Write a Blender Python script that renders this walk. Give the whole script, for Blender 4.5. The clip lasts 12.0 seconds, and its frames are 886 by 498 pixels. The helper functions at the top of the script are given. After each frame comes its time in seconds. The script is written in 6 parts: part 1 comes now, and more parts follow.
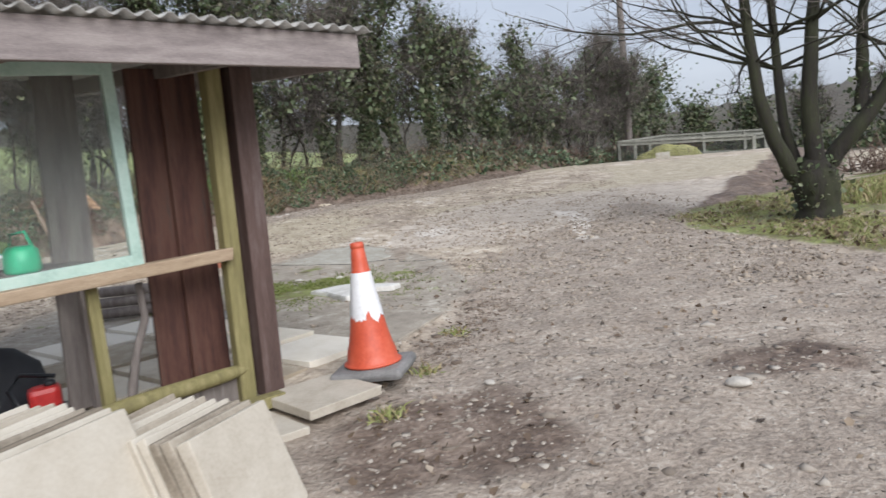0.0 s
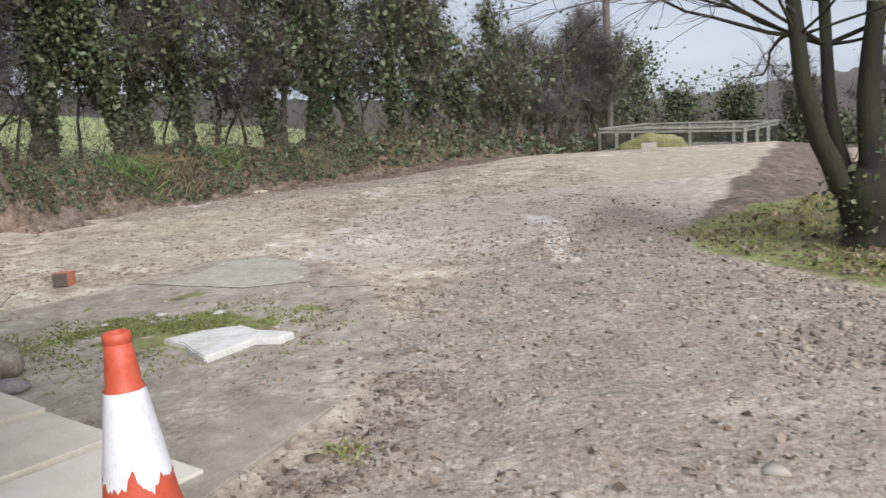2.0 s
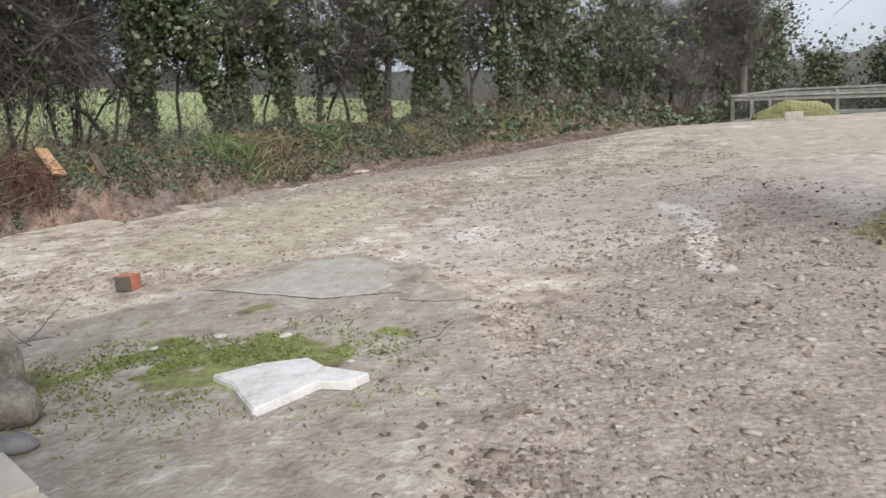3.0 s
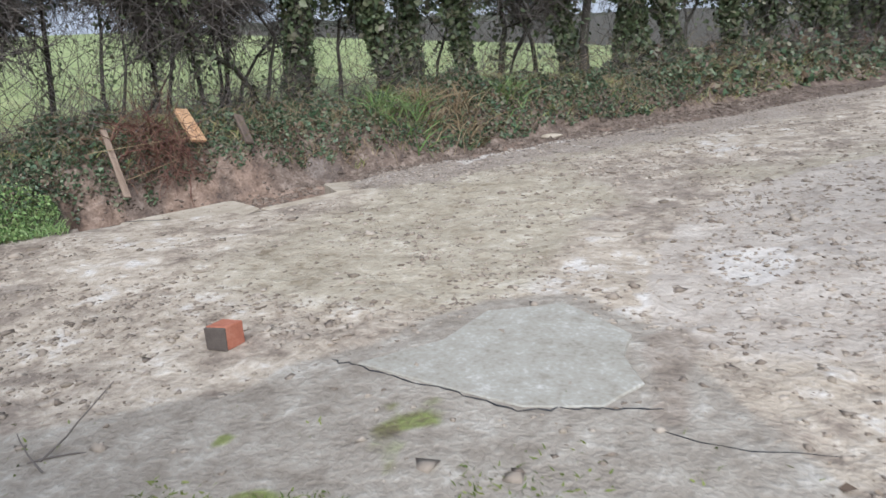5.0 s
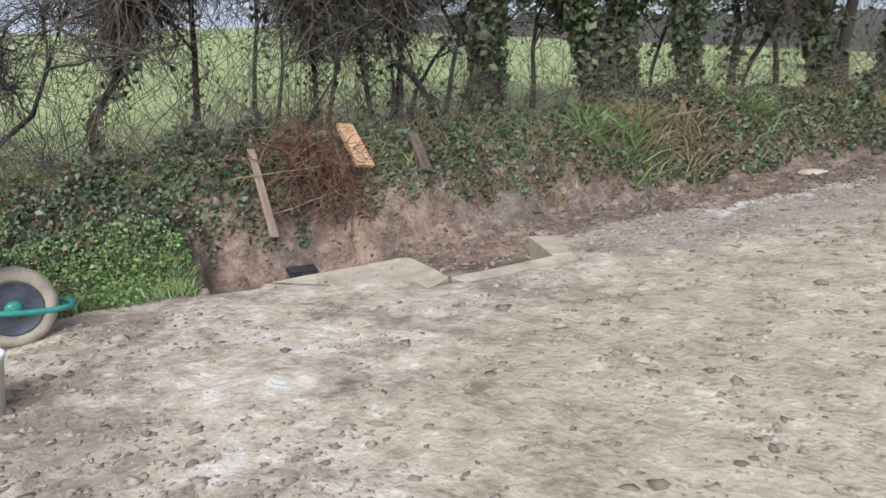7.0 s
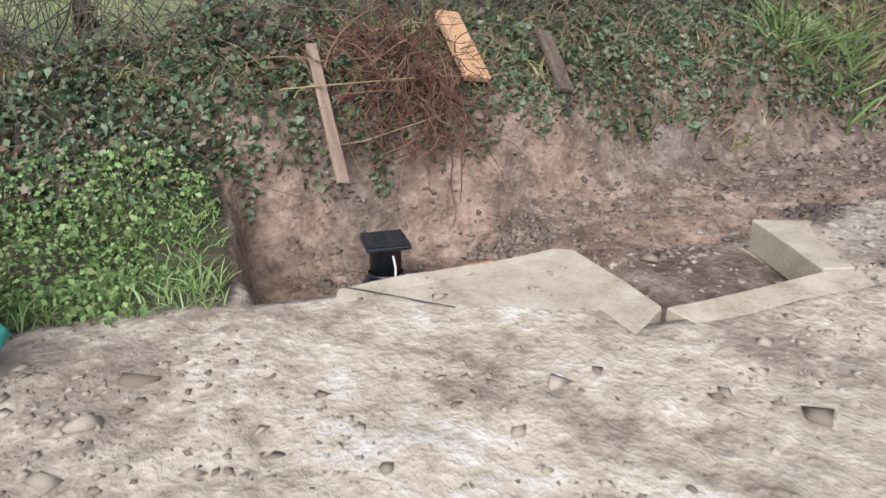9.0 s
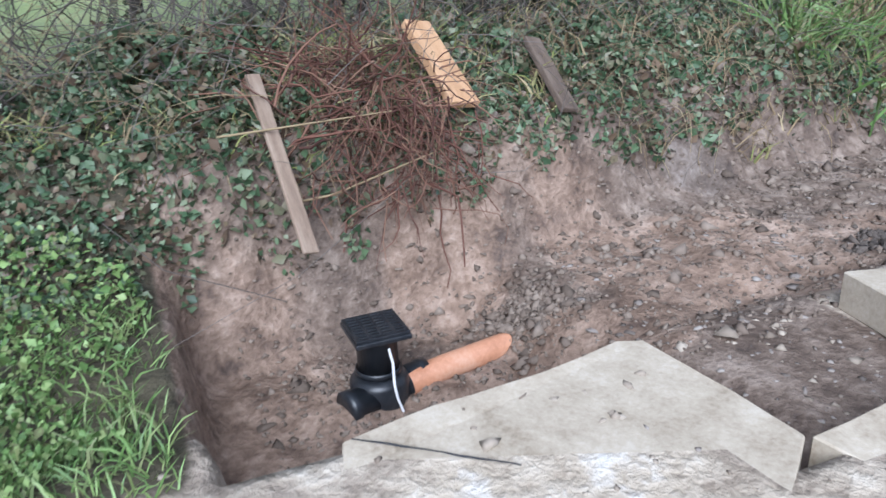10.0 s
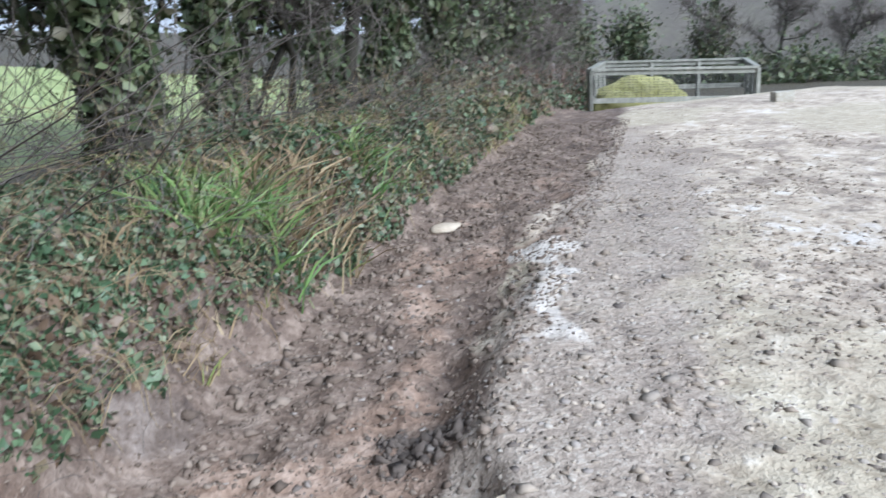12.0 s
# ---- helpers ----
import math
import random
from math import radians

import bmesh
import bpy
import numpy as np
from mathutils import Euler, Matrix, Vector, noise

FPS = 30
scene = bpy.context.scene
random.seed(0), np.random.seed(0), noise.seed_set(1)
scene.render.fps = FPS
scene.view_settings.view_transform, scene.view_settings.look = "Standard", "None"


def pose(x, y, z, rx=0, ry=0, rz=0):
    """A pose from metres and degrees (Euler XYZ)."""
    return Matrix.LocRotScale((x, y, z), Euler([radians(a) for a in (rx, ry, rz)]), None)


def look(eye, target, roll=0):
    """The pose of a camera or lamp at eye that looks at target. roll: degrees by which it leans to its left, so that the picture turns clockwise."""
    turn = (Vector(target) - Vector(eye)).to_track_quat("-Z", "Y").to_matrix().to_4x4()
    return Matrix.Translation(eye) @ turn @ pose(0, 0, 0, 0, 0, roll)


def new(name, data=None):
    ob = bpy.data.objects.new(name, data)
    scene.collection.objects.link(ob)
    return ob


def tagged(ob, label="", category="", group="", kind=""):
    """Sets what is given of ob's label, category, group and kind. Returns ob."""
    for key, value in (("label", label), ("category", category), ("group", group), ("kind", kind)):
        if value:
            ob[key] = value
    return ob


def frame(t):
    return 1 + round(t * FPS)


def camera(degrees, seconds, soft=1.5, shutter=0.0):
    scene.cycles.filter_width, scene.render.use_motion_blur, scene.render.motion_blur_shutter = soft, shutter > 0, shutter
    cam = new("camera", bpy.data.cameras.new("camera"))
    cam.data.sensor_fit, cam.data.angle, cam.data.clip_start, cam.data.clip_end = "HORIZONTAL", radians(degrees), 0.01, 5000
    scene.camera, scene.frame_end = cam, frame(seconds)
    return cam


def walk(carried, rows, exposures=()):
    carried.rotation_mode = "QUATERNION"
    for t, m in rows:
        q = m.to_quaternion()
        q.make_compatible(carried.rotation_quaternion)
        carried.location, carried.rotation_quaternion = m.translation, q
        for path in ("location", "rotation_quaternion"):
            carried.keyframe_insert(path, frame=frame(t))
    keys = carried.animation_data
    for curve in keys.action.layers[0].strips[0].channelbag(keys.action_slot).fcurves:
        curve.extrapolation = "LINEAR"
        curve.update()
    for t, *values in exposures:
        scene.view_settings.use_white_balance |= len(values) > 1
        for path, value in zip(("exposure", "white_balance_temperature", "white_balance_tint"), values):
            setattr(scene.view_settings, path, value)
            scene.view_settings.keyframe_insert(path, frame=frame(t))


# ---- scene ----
cam = camera(60.2, 12.0, shutter=0.22)
METRES, EYE, TILT, LEAN, TURN = 12.5, 1.4, -2.0, 0.0, 0.0
ROWS = [
    (0.0, 0.0, 0.0, 0.0, -0.44, -4.7, 5.33),
    (0.5, 0.0098, 0.043, 0.0014, -6.23, -5.74, 4.28),
    (1.0, 0.0199, 0.0849, 0.0034, -7.49, -6.68, 3.32),
    (1.5, 0.0256, 0.1271, 0.0064, -5.58, -6.46, 2.15),
    (2.0, 0.0299, 0.1693, 0.0114, -2.27, -6.37, 3.36),
    (2.5, 0.0317, 0.2141, 0.0152, 2.14, -6.93, 3.92),
    (4.5, -0.0011, 0.397, 0.0319, 15.65, -11.12, 4.03),
    (5.0, -0.0265, 0.4382, 0.0343, 18.86, -11.14, 3.97),
    (5.5, -0.0493, 0.4724, 0.04, 21.35, -10.14, 2.98),
    (6.0, -0.0786, 0.5097, 0.0448, 23.42, -8.97, 1.46),
    (6.5, -0.1105, 0.5421, 0.0485, 25.59, -9.53, 1.61),
    (7.0, -0.1427, 0.5744, 0.0524, 29.3, -10.72, 2.23),
    (9.0, -0.2737, 0.693, 0.0548, 31.78, -19.27, -1.06),
    (9.5, -0.3068, 0.7173, 0.0585, 30.09, -19.0, -0.27),
    (10.0, -0.3337, 0.7455, 0.0598, 25.06, -20.04, 1.38),
    (10.5, -0.3539, 0.7735, 0.0629, 15.7, -20.72, 3.08),
    (11.0, -0.3676, 0.8005, 0.0672, -1.04, -20.26, 4.35),
    (11.5, -0.3716, 0.8255, 0.0704, -13.81, -16.11, 3.57),
    (12.0, -0.378, 0.8409, 0.0756, -25.1, -12.51, 4.13),
]
walk(cam, [(t, pose(0, 0, EYE, TILT, LEAN, TURN) @ pose(METRES * x, METRES * y, METRES * z, 90 + pitch, roll, yaw)) for t, x, y, z, yaw, pitch, roll in ROWS],
     [(0.0, 0.20, 5950, 11), (2.5, 0.27, 6050, 12), (5.0, 0.31, 5650, 11), (7.0, 0.34, 5800, 11), (9.0, 0.54, 5900, 13), (9.5, 0.62, 5250, 8), (10.5, 0.73, 5200, 14), (11.5, 0.77, 5300, 9), (12.0, 0.77, 5300, 9)])

# ---- world and light: bright overcast winter day ----
world = bpy.data.worlds.new("overcast_sky")
scene.world = world
world.use_nodes = True
wn, wl = world.node_tree.nodes, world.node_tree.links
SUN_EL, SUN_AZ = radians(36), radians(158)
sky = wn.new("ShaderNodeTexSky")
sky.sky_type, sky.sun_disc = "NISHITA", False
sky.sun_elevation, sky.sun_rotation = SUN_EL, SUN_AZ
sky.air_density, sky.dust_density = 1.0, 3.0
cloud = wn.new("ShaderNodeTexNoise")
cloud.inputs["Scale"].default_value, cloud.inputs["Detail"].default_value = 2.2, 6.0
wcoord = wn.new("ShaderNodeTexCoord")
wmap = wn.new("ShaderNodeMapping")
wmap.inputs["Scale"].default_value = (1.0, 1.0, 3.0)
wl.new(wcoord.outputs["Generated"], wmap.inputs["Vector"])
wl.new(wmap.outputs["Vector"], cloud.inputs["Vector"])
wramp = wn.new("ShaderNodeValToRGB")
wramp.color_ramp.elements[0].position, wramp.color_ramp.elements[0].color = 0.3, (3.5, 3.7, 4.2, 1)
wramp.color_ramp.elements[1].position, wramp.color_ramp.elements[1].color = 0.62, (5.6, 5.75, 6.0, 1)
wl.new(cloud.outputs["Fac"], wramp.inputs["Fac"])
wmix = wn.new("ShaderNodeMix")
wmix.data_type = "RGBA"
wmix.inputs["Factor"].default_value = 0.82
wl.new(sky.outputs["Color"], wmix.inputs["A"])
wl.new(wramp.outputs["Color"], wmix.inputs["B"])
wl.new(wmix.outputs["Result"], wn["Background"].inputs["Color"])
wn["Background"].inputs["Strength"].default_value = 0.115
sun = new("sun", bpy.data.lights.new("sun", "SUN"))
sun.data.energy, sun.data.angle, sun.data.color = 3.3, radians(45), (1.0, 0.96, 0.9)
sun.matrix_world = look((0, 0, 30), (30 * math.cos(SUN_EL) * -math.sin(SUN_AZ), -30 * math.cos(SUN_EL) * math.cos(SUN_AZ), 30 - 30 * math.sin(SUN_EL)))

# ---- numeric helpers ----
RNG = np.random.default_rng(7)


def lattice(ix, iy, seed):
    h = (ix.astype(np.int64) * 374761393 + iy.astype(np.int64) * 668265263 + seed * 982451653) & 0x7FFFFFFF
    h = ((h ^ (h >> 13)) * 1274126177) & 0x7FFFFFFF
    return ((h ^ (h >> 16)) & 0xFFFF) / 65535.0


def fuzz(x, y, size, seed=0, octaves=3):
    """Value noise from -1 to 1, with features of that size in metres."""
    out, amp, total = 0.0, 1.0, 0.0
    for k in range(octaves):
        px, py = np.asarray(x) / size * 2 ** k + 31.7 * k, np.asarray(y) / size * 2 ** k - 17.3 * k
        ix, iy = np.floor(px), np.floor(py)
        fx, fy = px - ix, py - iy
        fx, fy = fx * fx * (3 - 2 * fx), fy * fy * (3 - 2 * fy)
        v = (lattice(ix, iy, seed + k) * (1 - fx) + lattice(ix + 1, iy, seed + k) * fx) * (1 - fy) \
            + (lattice(ix, iy + 1, seed + k) * (1 - fx) + lattice(ix + 1, iy + 1, seed + k) * fx) * fy
        out, total, amp = out + amp * (v * 2 - 1), total + amp, amp * 0.5
    return out / total


def step(a, b, v):
    k = np.clip((np.asarray(v, float) - a) / (b - a), 0, 1)
    return k * k * (3 - 2 * k)


def inside(points, x, y):
    """Distance in metres inside a polygon (negative outside)."""
    x, y = np.asarray(x, float), np.asarray(y, float)
    best, odd = np.full(x.shape, 1e9), np.zeros(x.shape, bool)
    for (ax, ay), (bx, by) in zip(points, points[1:] + points[:1]):
        dx, dy = bx - ax, by - ay
        k = np.clip(((x - ax) * dx + (y - ay) * dy) / (dx * dx + dy * dy), 0, 1)
        best = np.minimum(best, np.hypot(x - ax - k * dx, y - ay - k * dy))
        cross = (ay > y) != (by > y)
        odd ^= cross & (x < dx * (y - ay) / (dy if dy else 1e-9) + ax)
    return np.where(odd, best, -best)


# ---- the plan: s runs along the hedge bank, d goes from its foot into the field ----
FOOT, ALONG, INTO = np.array((-5.0, 13.1)), np.array((0.66, 0.751)), np.array((-0.751, 0.66))
GRASS_VERGE = [(2.6, 9.2), (2.75, 8.4), (3.1, 7.5), (3.5, 6.6), (4.2, 5.2), (5.4, 3.0), (30, -6), (40, 16), (12, 19), (6.2, 12.6), (4.2, 10.7)]
CONCRETE = [(-3.4, 5.0), (-0.5, 4.75), (-0.02, 5.5), (0.12, 6.3), (0.16, 7.1), (0.0, 7.9), (-0.5, 8.78), (-1.0, 9.3), (-1.45, 9.15), (-1.7, 8.6), (-2.2, 8.0), (-3.6, 7.4)]
TRACK = [(-0.9, -8), (-0.75, 3.2), (-0.44, 4.72), (-0.06, 5.5), (0.3, 7.4), (1.0, 9.0), (2.2, 10.2), (3.0, 12.5), (3.2, 9.4), (2.9, 8.0), (3.5, 6.4), (5.0, 3.0), (8, -8)]
BANK_EDGE = ((2.75, 9.0), (7.6, 17.6))


def plan(s, d):
    return FOOT[0] + s * ALONG[0] + d * INTO[0], FOOT[1] + s * ALONG[1] + d * INTO[1]


def hedge_sd(x, y):
    rx, ry = np.asarray(x) - FOOT[0], np.asarray(y) - FOOT[1]
    return rx * ALONG[0] + ry * ALONG[1], rx * INTO[0] + ry * INTO[1]


def base_height(x, y):
    y = np.asarray(y, float)
    up = 0.03 + 0.043 * np.clip(y, -6, 19.5)
    over = np.clip(y - 19.5, 0, 6)
    s, d = hedge_sd(x, y)
    lift = 0.084 * step(0.5, -3.6, x) * step(7.0, 9.5, y) * (1 - step(-1.25, -0.95, d)) * (1 - step(3.0, 7.0, s))
    return up + 0.043 * over - 0.022 * over ** 2 + lift


def cut_shift(s):
    """How far the foot of the cut bank steps back along the hedge."""
    return 0.18 * step(-0.4, 1.6, s)


def trench_depth(s, d):
    wob = 0.06 * fuzz(s, d, 0.5, 41)
    loose = step(0.3, 0.8, s)
    deep = 0.40 - 0.26 * step(-1.1, -0.55, s) - 0.04 * step(0.1, 1.0, s) - 0.05 * step(1.5, 4.0, s) - 0.02 * step(7, 11, s)
    notch = step(-0.98, -0.92, s) * (1 - step(0.10, 0.17, s))
    near = -1.45 - 0.60 * notch + 0.08 * loose + 0.16 * step(0.8, 1.8, s) + 0.16 * step(2.4, 3.3, s) - 0.30 * step(4.0, 5.6, s)
    across = step(near + 0.02 + 2.0 * wob * loose, near + 0.07 + 0.30 * loose, d)
    return deep * across * step(-2.24, -2.14, s + wob)


def height(x, y, rough=True):
    x, y = np.asarray(x, float), np.asarray(y, float)
    s, d = hedge_sd(x, y)
    h = base_height(x, y)
    # embankment that falls away on the side of the tree
    (ax, ay), (bx, by) = BANK_EDGE
    ln = math.hypot(bx - ax, by - ay)
    right = ((x - ax) * (by - ay) - (y - ay) * (bx - ax)) / ln + 0.25 * fuzz(x, y, 1.4, 5)
    low = np.minimum(h, 0.33 + 0.012 * (y - 9))
    k = step(0.0, 1.5, right) * step(8.0, 10.0, y + 0.3 * x)
    h = h * (1 - k) + low * k
    h = h + 0.10 * step(0.0, 1.2, inside(GRASS_VERGE, x, y)) * (1 - step(16, 30, x))
    lane = inside(TRACK, x, y)
    h = h - 0.035 * step(-0.02, 0.10, lane) * step(3.6, 4.4, y) * (1 - step(5.6, 6.6, y)) * (1 - step(0.5, 1.2, lane))
    # bank, hedge and field
    wob = 0.18 * fuzz(s, d, 0.9, 11) + 0.10 * fuzz(s, d, 0.3, 12)
    back = d - cut_shift(s)
    bite = 0.07 * fuzz(s, d * 0.3, 0.22, 13, 2) + 0.05 * fuzz(s, d, 0.5, 14)
    bank = (0.50 - 0.18 * step(2.5, 7, s)) * step(-0.14, 0.22, back + (wob * 0.7 + bite) * step(-0.5, 0.1, back))
    bank = bank + 0.22 * step(0.1, 0.9, back) - 0.25 * step(1.9, 4.0, d)
    left = 1 - step(-2.6, -2.05, s)
    bank = bank * (1 - left) + left * (0.60 * step(-0.9, 0.7, d + wob) - 0.20 * step(1.3, 3.0, d))
    end = 1 - step(24, 30, s)
    field = 0.088 * np.clip(d - 3, 0, 160)
    h = h + bank * end + field - trench_depth(s, d) * (1 - step(-0.2, 0.15, back))
    if rough:
        calm = (1 - 0.8 * step(-0.15, 0.1, inside(CONCRETE, x, y))) * (1 - step(-2.3, -2.0, s) * (1 - step(0.3, 0.6, s)) * step(-2.5, -2.1, d) * (1 - step(-1.32, -1.22, d)))
        dirt = step(-1.25, -0.95, d) * (1 - step(1.0, 2.0, d)) * step(-2.2, -2.0, s)
        pitted = (1 - dirt) * (1 - step(-0.9, 0.4, d)) * (1 - step(12, 18, y))
        h = h + calm * (0.020 * fuzz(x, y, 0.9, 21) + 0.011 * fuzz(x, y, 0.26, 22)) * (1 + 1.0 * dirt) + dirt * (0.035 * fuzz(x, y, 0.28, 23) + 0.045 * (0.35 - np.abs(fuzz(x, y, 0.24, 25, 2))) + 0.02 * fuzz(x, y, 0.10, 26, 2))
        h = h + calm * pitted * (0.022 * (0.3 - np.abs(fuzz(x, y, 0.34, 27, 2))) + 0.010 * fuzz(x, y, 0.10, 28, 2))
        soil_edge = np.exp(-((right - 0.3) / 0.6) ** 2) * step(9, 11, y)
        h = h + soil_edge * 0.06 * fuzz(x, y, 0.4, 24)
    return h


def ground(x, y):
    return float(height(np.array([x]), np.array([y]))[0])


# ---- mesh helpers ----
def raw_mesh(name, verts, faces):
    """A mesh from arrays of places and of faces with one number of corners."""
    me = bpy.data.meshes.new(name)
    verts, faces = np.asarray(verts, np.float32).reshape(-1, 3), np.asarray(faces, np.int32)
    n, k = faces.shape
    me.vertices.add(len(verts))
    me.vertices.foreach_set("co", verts.ravel())
    me.loops.add(n * k)
    me.loops.foreach_set("vertex_index", faces.ravel())
    me.polygons.add(n)
    me.polygons.foreach_set("loop_start", np.arange(0, n * k, k, dtype=np.int32))
    me.update(calc_edges=True)
    me.validate()
    return me


def smooth(me):
    me.polygons.foreach_set("use_smooth", np.ones(len(me.polygons), bool))
    return me


def thing(name, label, category, group="", kind="", at=(0, 0, 0), turn=0.0):
    ob = tagged(new(name), label, category, group, kind)
    ob.matrix_world = pose(*at, 0, 0, turn)
    ob.empty_display_size = 0.1
    return ob


def part(name, data, material, parent=None, label="", m=None):
    """Links a bmesh or a mesh as one object, under a thing or a part."""
    if isinstance(data, bmesh.types.BMesh):
        me = bpy.data.meshes.new(name)
        data.to_mesh(me)
        data.free()
        data = me
    if material and not data.materials:
        data.materials.append(material)
    ob = new(name, data)
    if parent:
        ob.parent = parent
    if m is not None:
        ob.matrix_basis = m
    if label:
        tagged(ob, label)
    return ob


def box(size, at=(0, 0, 0), turn=(0, 0, 0), bevel=0.004, jitter=0.0, seed=0, bm=None):
    """A bevelled block, a little uneven."""
    one = bmesh.new()
    bmesh.ops.create_cube(one, size=1.0)
    rnd = random.Random(seed)
    for v in one.verts:
        v.co = Vector((v.co.x * size[0], v.co.y * size[1], v.co.z * size[2]))
        if jitter:
            v.co += Vector([rnd.uniform(-jitter, jitter) for _ in range(3)])
    if bevel:
        bmesh.ops.bevel(one, geom=one.edges[:], offset=bevel, segments=2, affect="EDGES", profile=0.5)
    bmesh.ops.transform(one, matrix=pose(*at, *turn), verts=one.verts)
    if bm is None:
        return one
    me = bpy.data.meshes.new("joined")
    one.to_mesh(me)
    one.free()
    bm.from_mesh(me)
    bpy.data.meshes.remove(me)
    return bm


def lathe(profile, seg=32, closed=True):
    bm = bmesh.new()
    rings = []
    for r, z in profile:
        rings.append([bm.verts.new((r * math.cos(2 * math.pi * i / seg), r * math.sin(2 * math.pi * i / seg), z)) for i in range(seg)])
    for a, b in zip(rings, rings[1:]):
        for i in range(seg):
            bm.faces.new((a[i], a[(i + 1) % seg], b[(i + 1) % seg], b[i])).smooth = True
    if closed:
        bm.faces.new(rings[0][::-1])
        bm.faces.new(rings[-1])
    bmesh.ops.recalc_face_normals(bm, faces=bm.faces)
    return bm


def tubes(lines, radii, sides=5):
    """Tubes along lines (N, K, 3) with radii (N, K): places and quads."""
    lines, radii = np.asarray(lines, float), np.asarray(radii, float)
    n, k = lines.shape[:2]
    tan = np.gradient(lines, axis=1)
    tan /= np.linalg.norm(tan, axis=2, keepdims=True) + 1e-9
    ref = np.where(np.abs(tan[..., 2:3]) > 0.9, np.array((1.0, 0, 0)), np.array((0, 0, 1.0)))
    a = np.cross(tan, ref)
    a /= np.linalg.norm(a, axis=2, keepdims=True) + 1e-9
    b = np.cross(tan, a)
    ang = np.arange(sides) * 2 * np.pi / sides
    ring = a[:, :, None] * np.cos(ang)[:, None] + b[:, :, None] * np.sin(ang)[:, None]
    verts = (lines[:, :, None] + ring * radii[:, :, None, None]).reshape(-1, 3)
    i = np.arange(n)[:, None, None] * k * sides + np.arange(k - 1)[:, None] * sides
    j, j2 = np.arange(sides), (np.arange(sides) + 1) % sides
    faces = np.stack((i + j, i + j2, i + sides + j2, i + sides + j), -1).reshape(-1, 4)
    return verts, faces


def tube_mesh(name, lines, radii, sides=5):
    return smooth(raw_mesh(name, *tubes(lines, radii, sides)))


def join_arrays(pieces):
    vs, fs, n = [], [], 0
    for v, f in pieces:
        vs.append(v)
        fs.append(f + n)
        n += len(v)
    return np.concatenate(vs), np.concatenate(fs)


def unit(v):
    return v / (np.linalg.norm(v, axis=-1, keepdims=True) + 1e-9)


def leaves(name, places, size, droop=0.3, narrow=0.7, up=0.6, rng=RNG):
    """Small folded leaves, each two triangles, at the places."""
    n = len(places)
    way = unit(rng.normal(size=(n, 3)) + np.array((0, 0, -droop)))
    normal = unit(rng.normal(size=(n, 3)) * 0.8 + np.array((0, 0, up)))
    side = unit(np.cross(way, normal))
    normal = np.cross(side, way)
    ln = (size * np.clip(rng.lognormal(-0.15, 0.42, n), 0.35, 1.8))[:, None]
    wd = ln * narrow * 0.5
    base, tip = places - way * ln * 0.5, places + way * ln * 0.5
    mid = places - way * ln * 0.1
    verts = np.stack((base, mid + side * wd + normal * ln * 0.12, tip, mid - side * wd + normal * ln * 0.12), 1).reshape(-1, 3)
    i = np.arange(n)[:, None] * 4
    faces = np.concatenate((i + np.array((0, 1, 2)), i + np.array((0, 2, 3))), 0)
    return raw_mesh(name, verts, faces)


def wander(start, way, length, k, bend, rng=RNG, lift=0.0):
    """Crooked lines (N, k, 3) from starts, in directions, of lengths."""
    start, way = np.asarray(start, float), unit(np.asarray(way, float))
    n = len(start)
    out = np.zeros((n, k, 3))
    out[:, 0] = start
    seg = (np.asarray(length, float) * np.ones(n) / (k - 1))[:, None]
    for i in range(1, k):
        way = unit(way + rng.normal(size=(n, 3)) * bend + np.array((0, 0, lift)))
        out[:, i] = out[:, i - 1] + way * seg
    return out


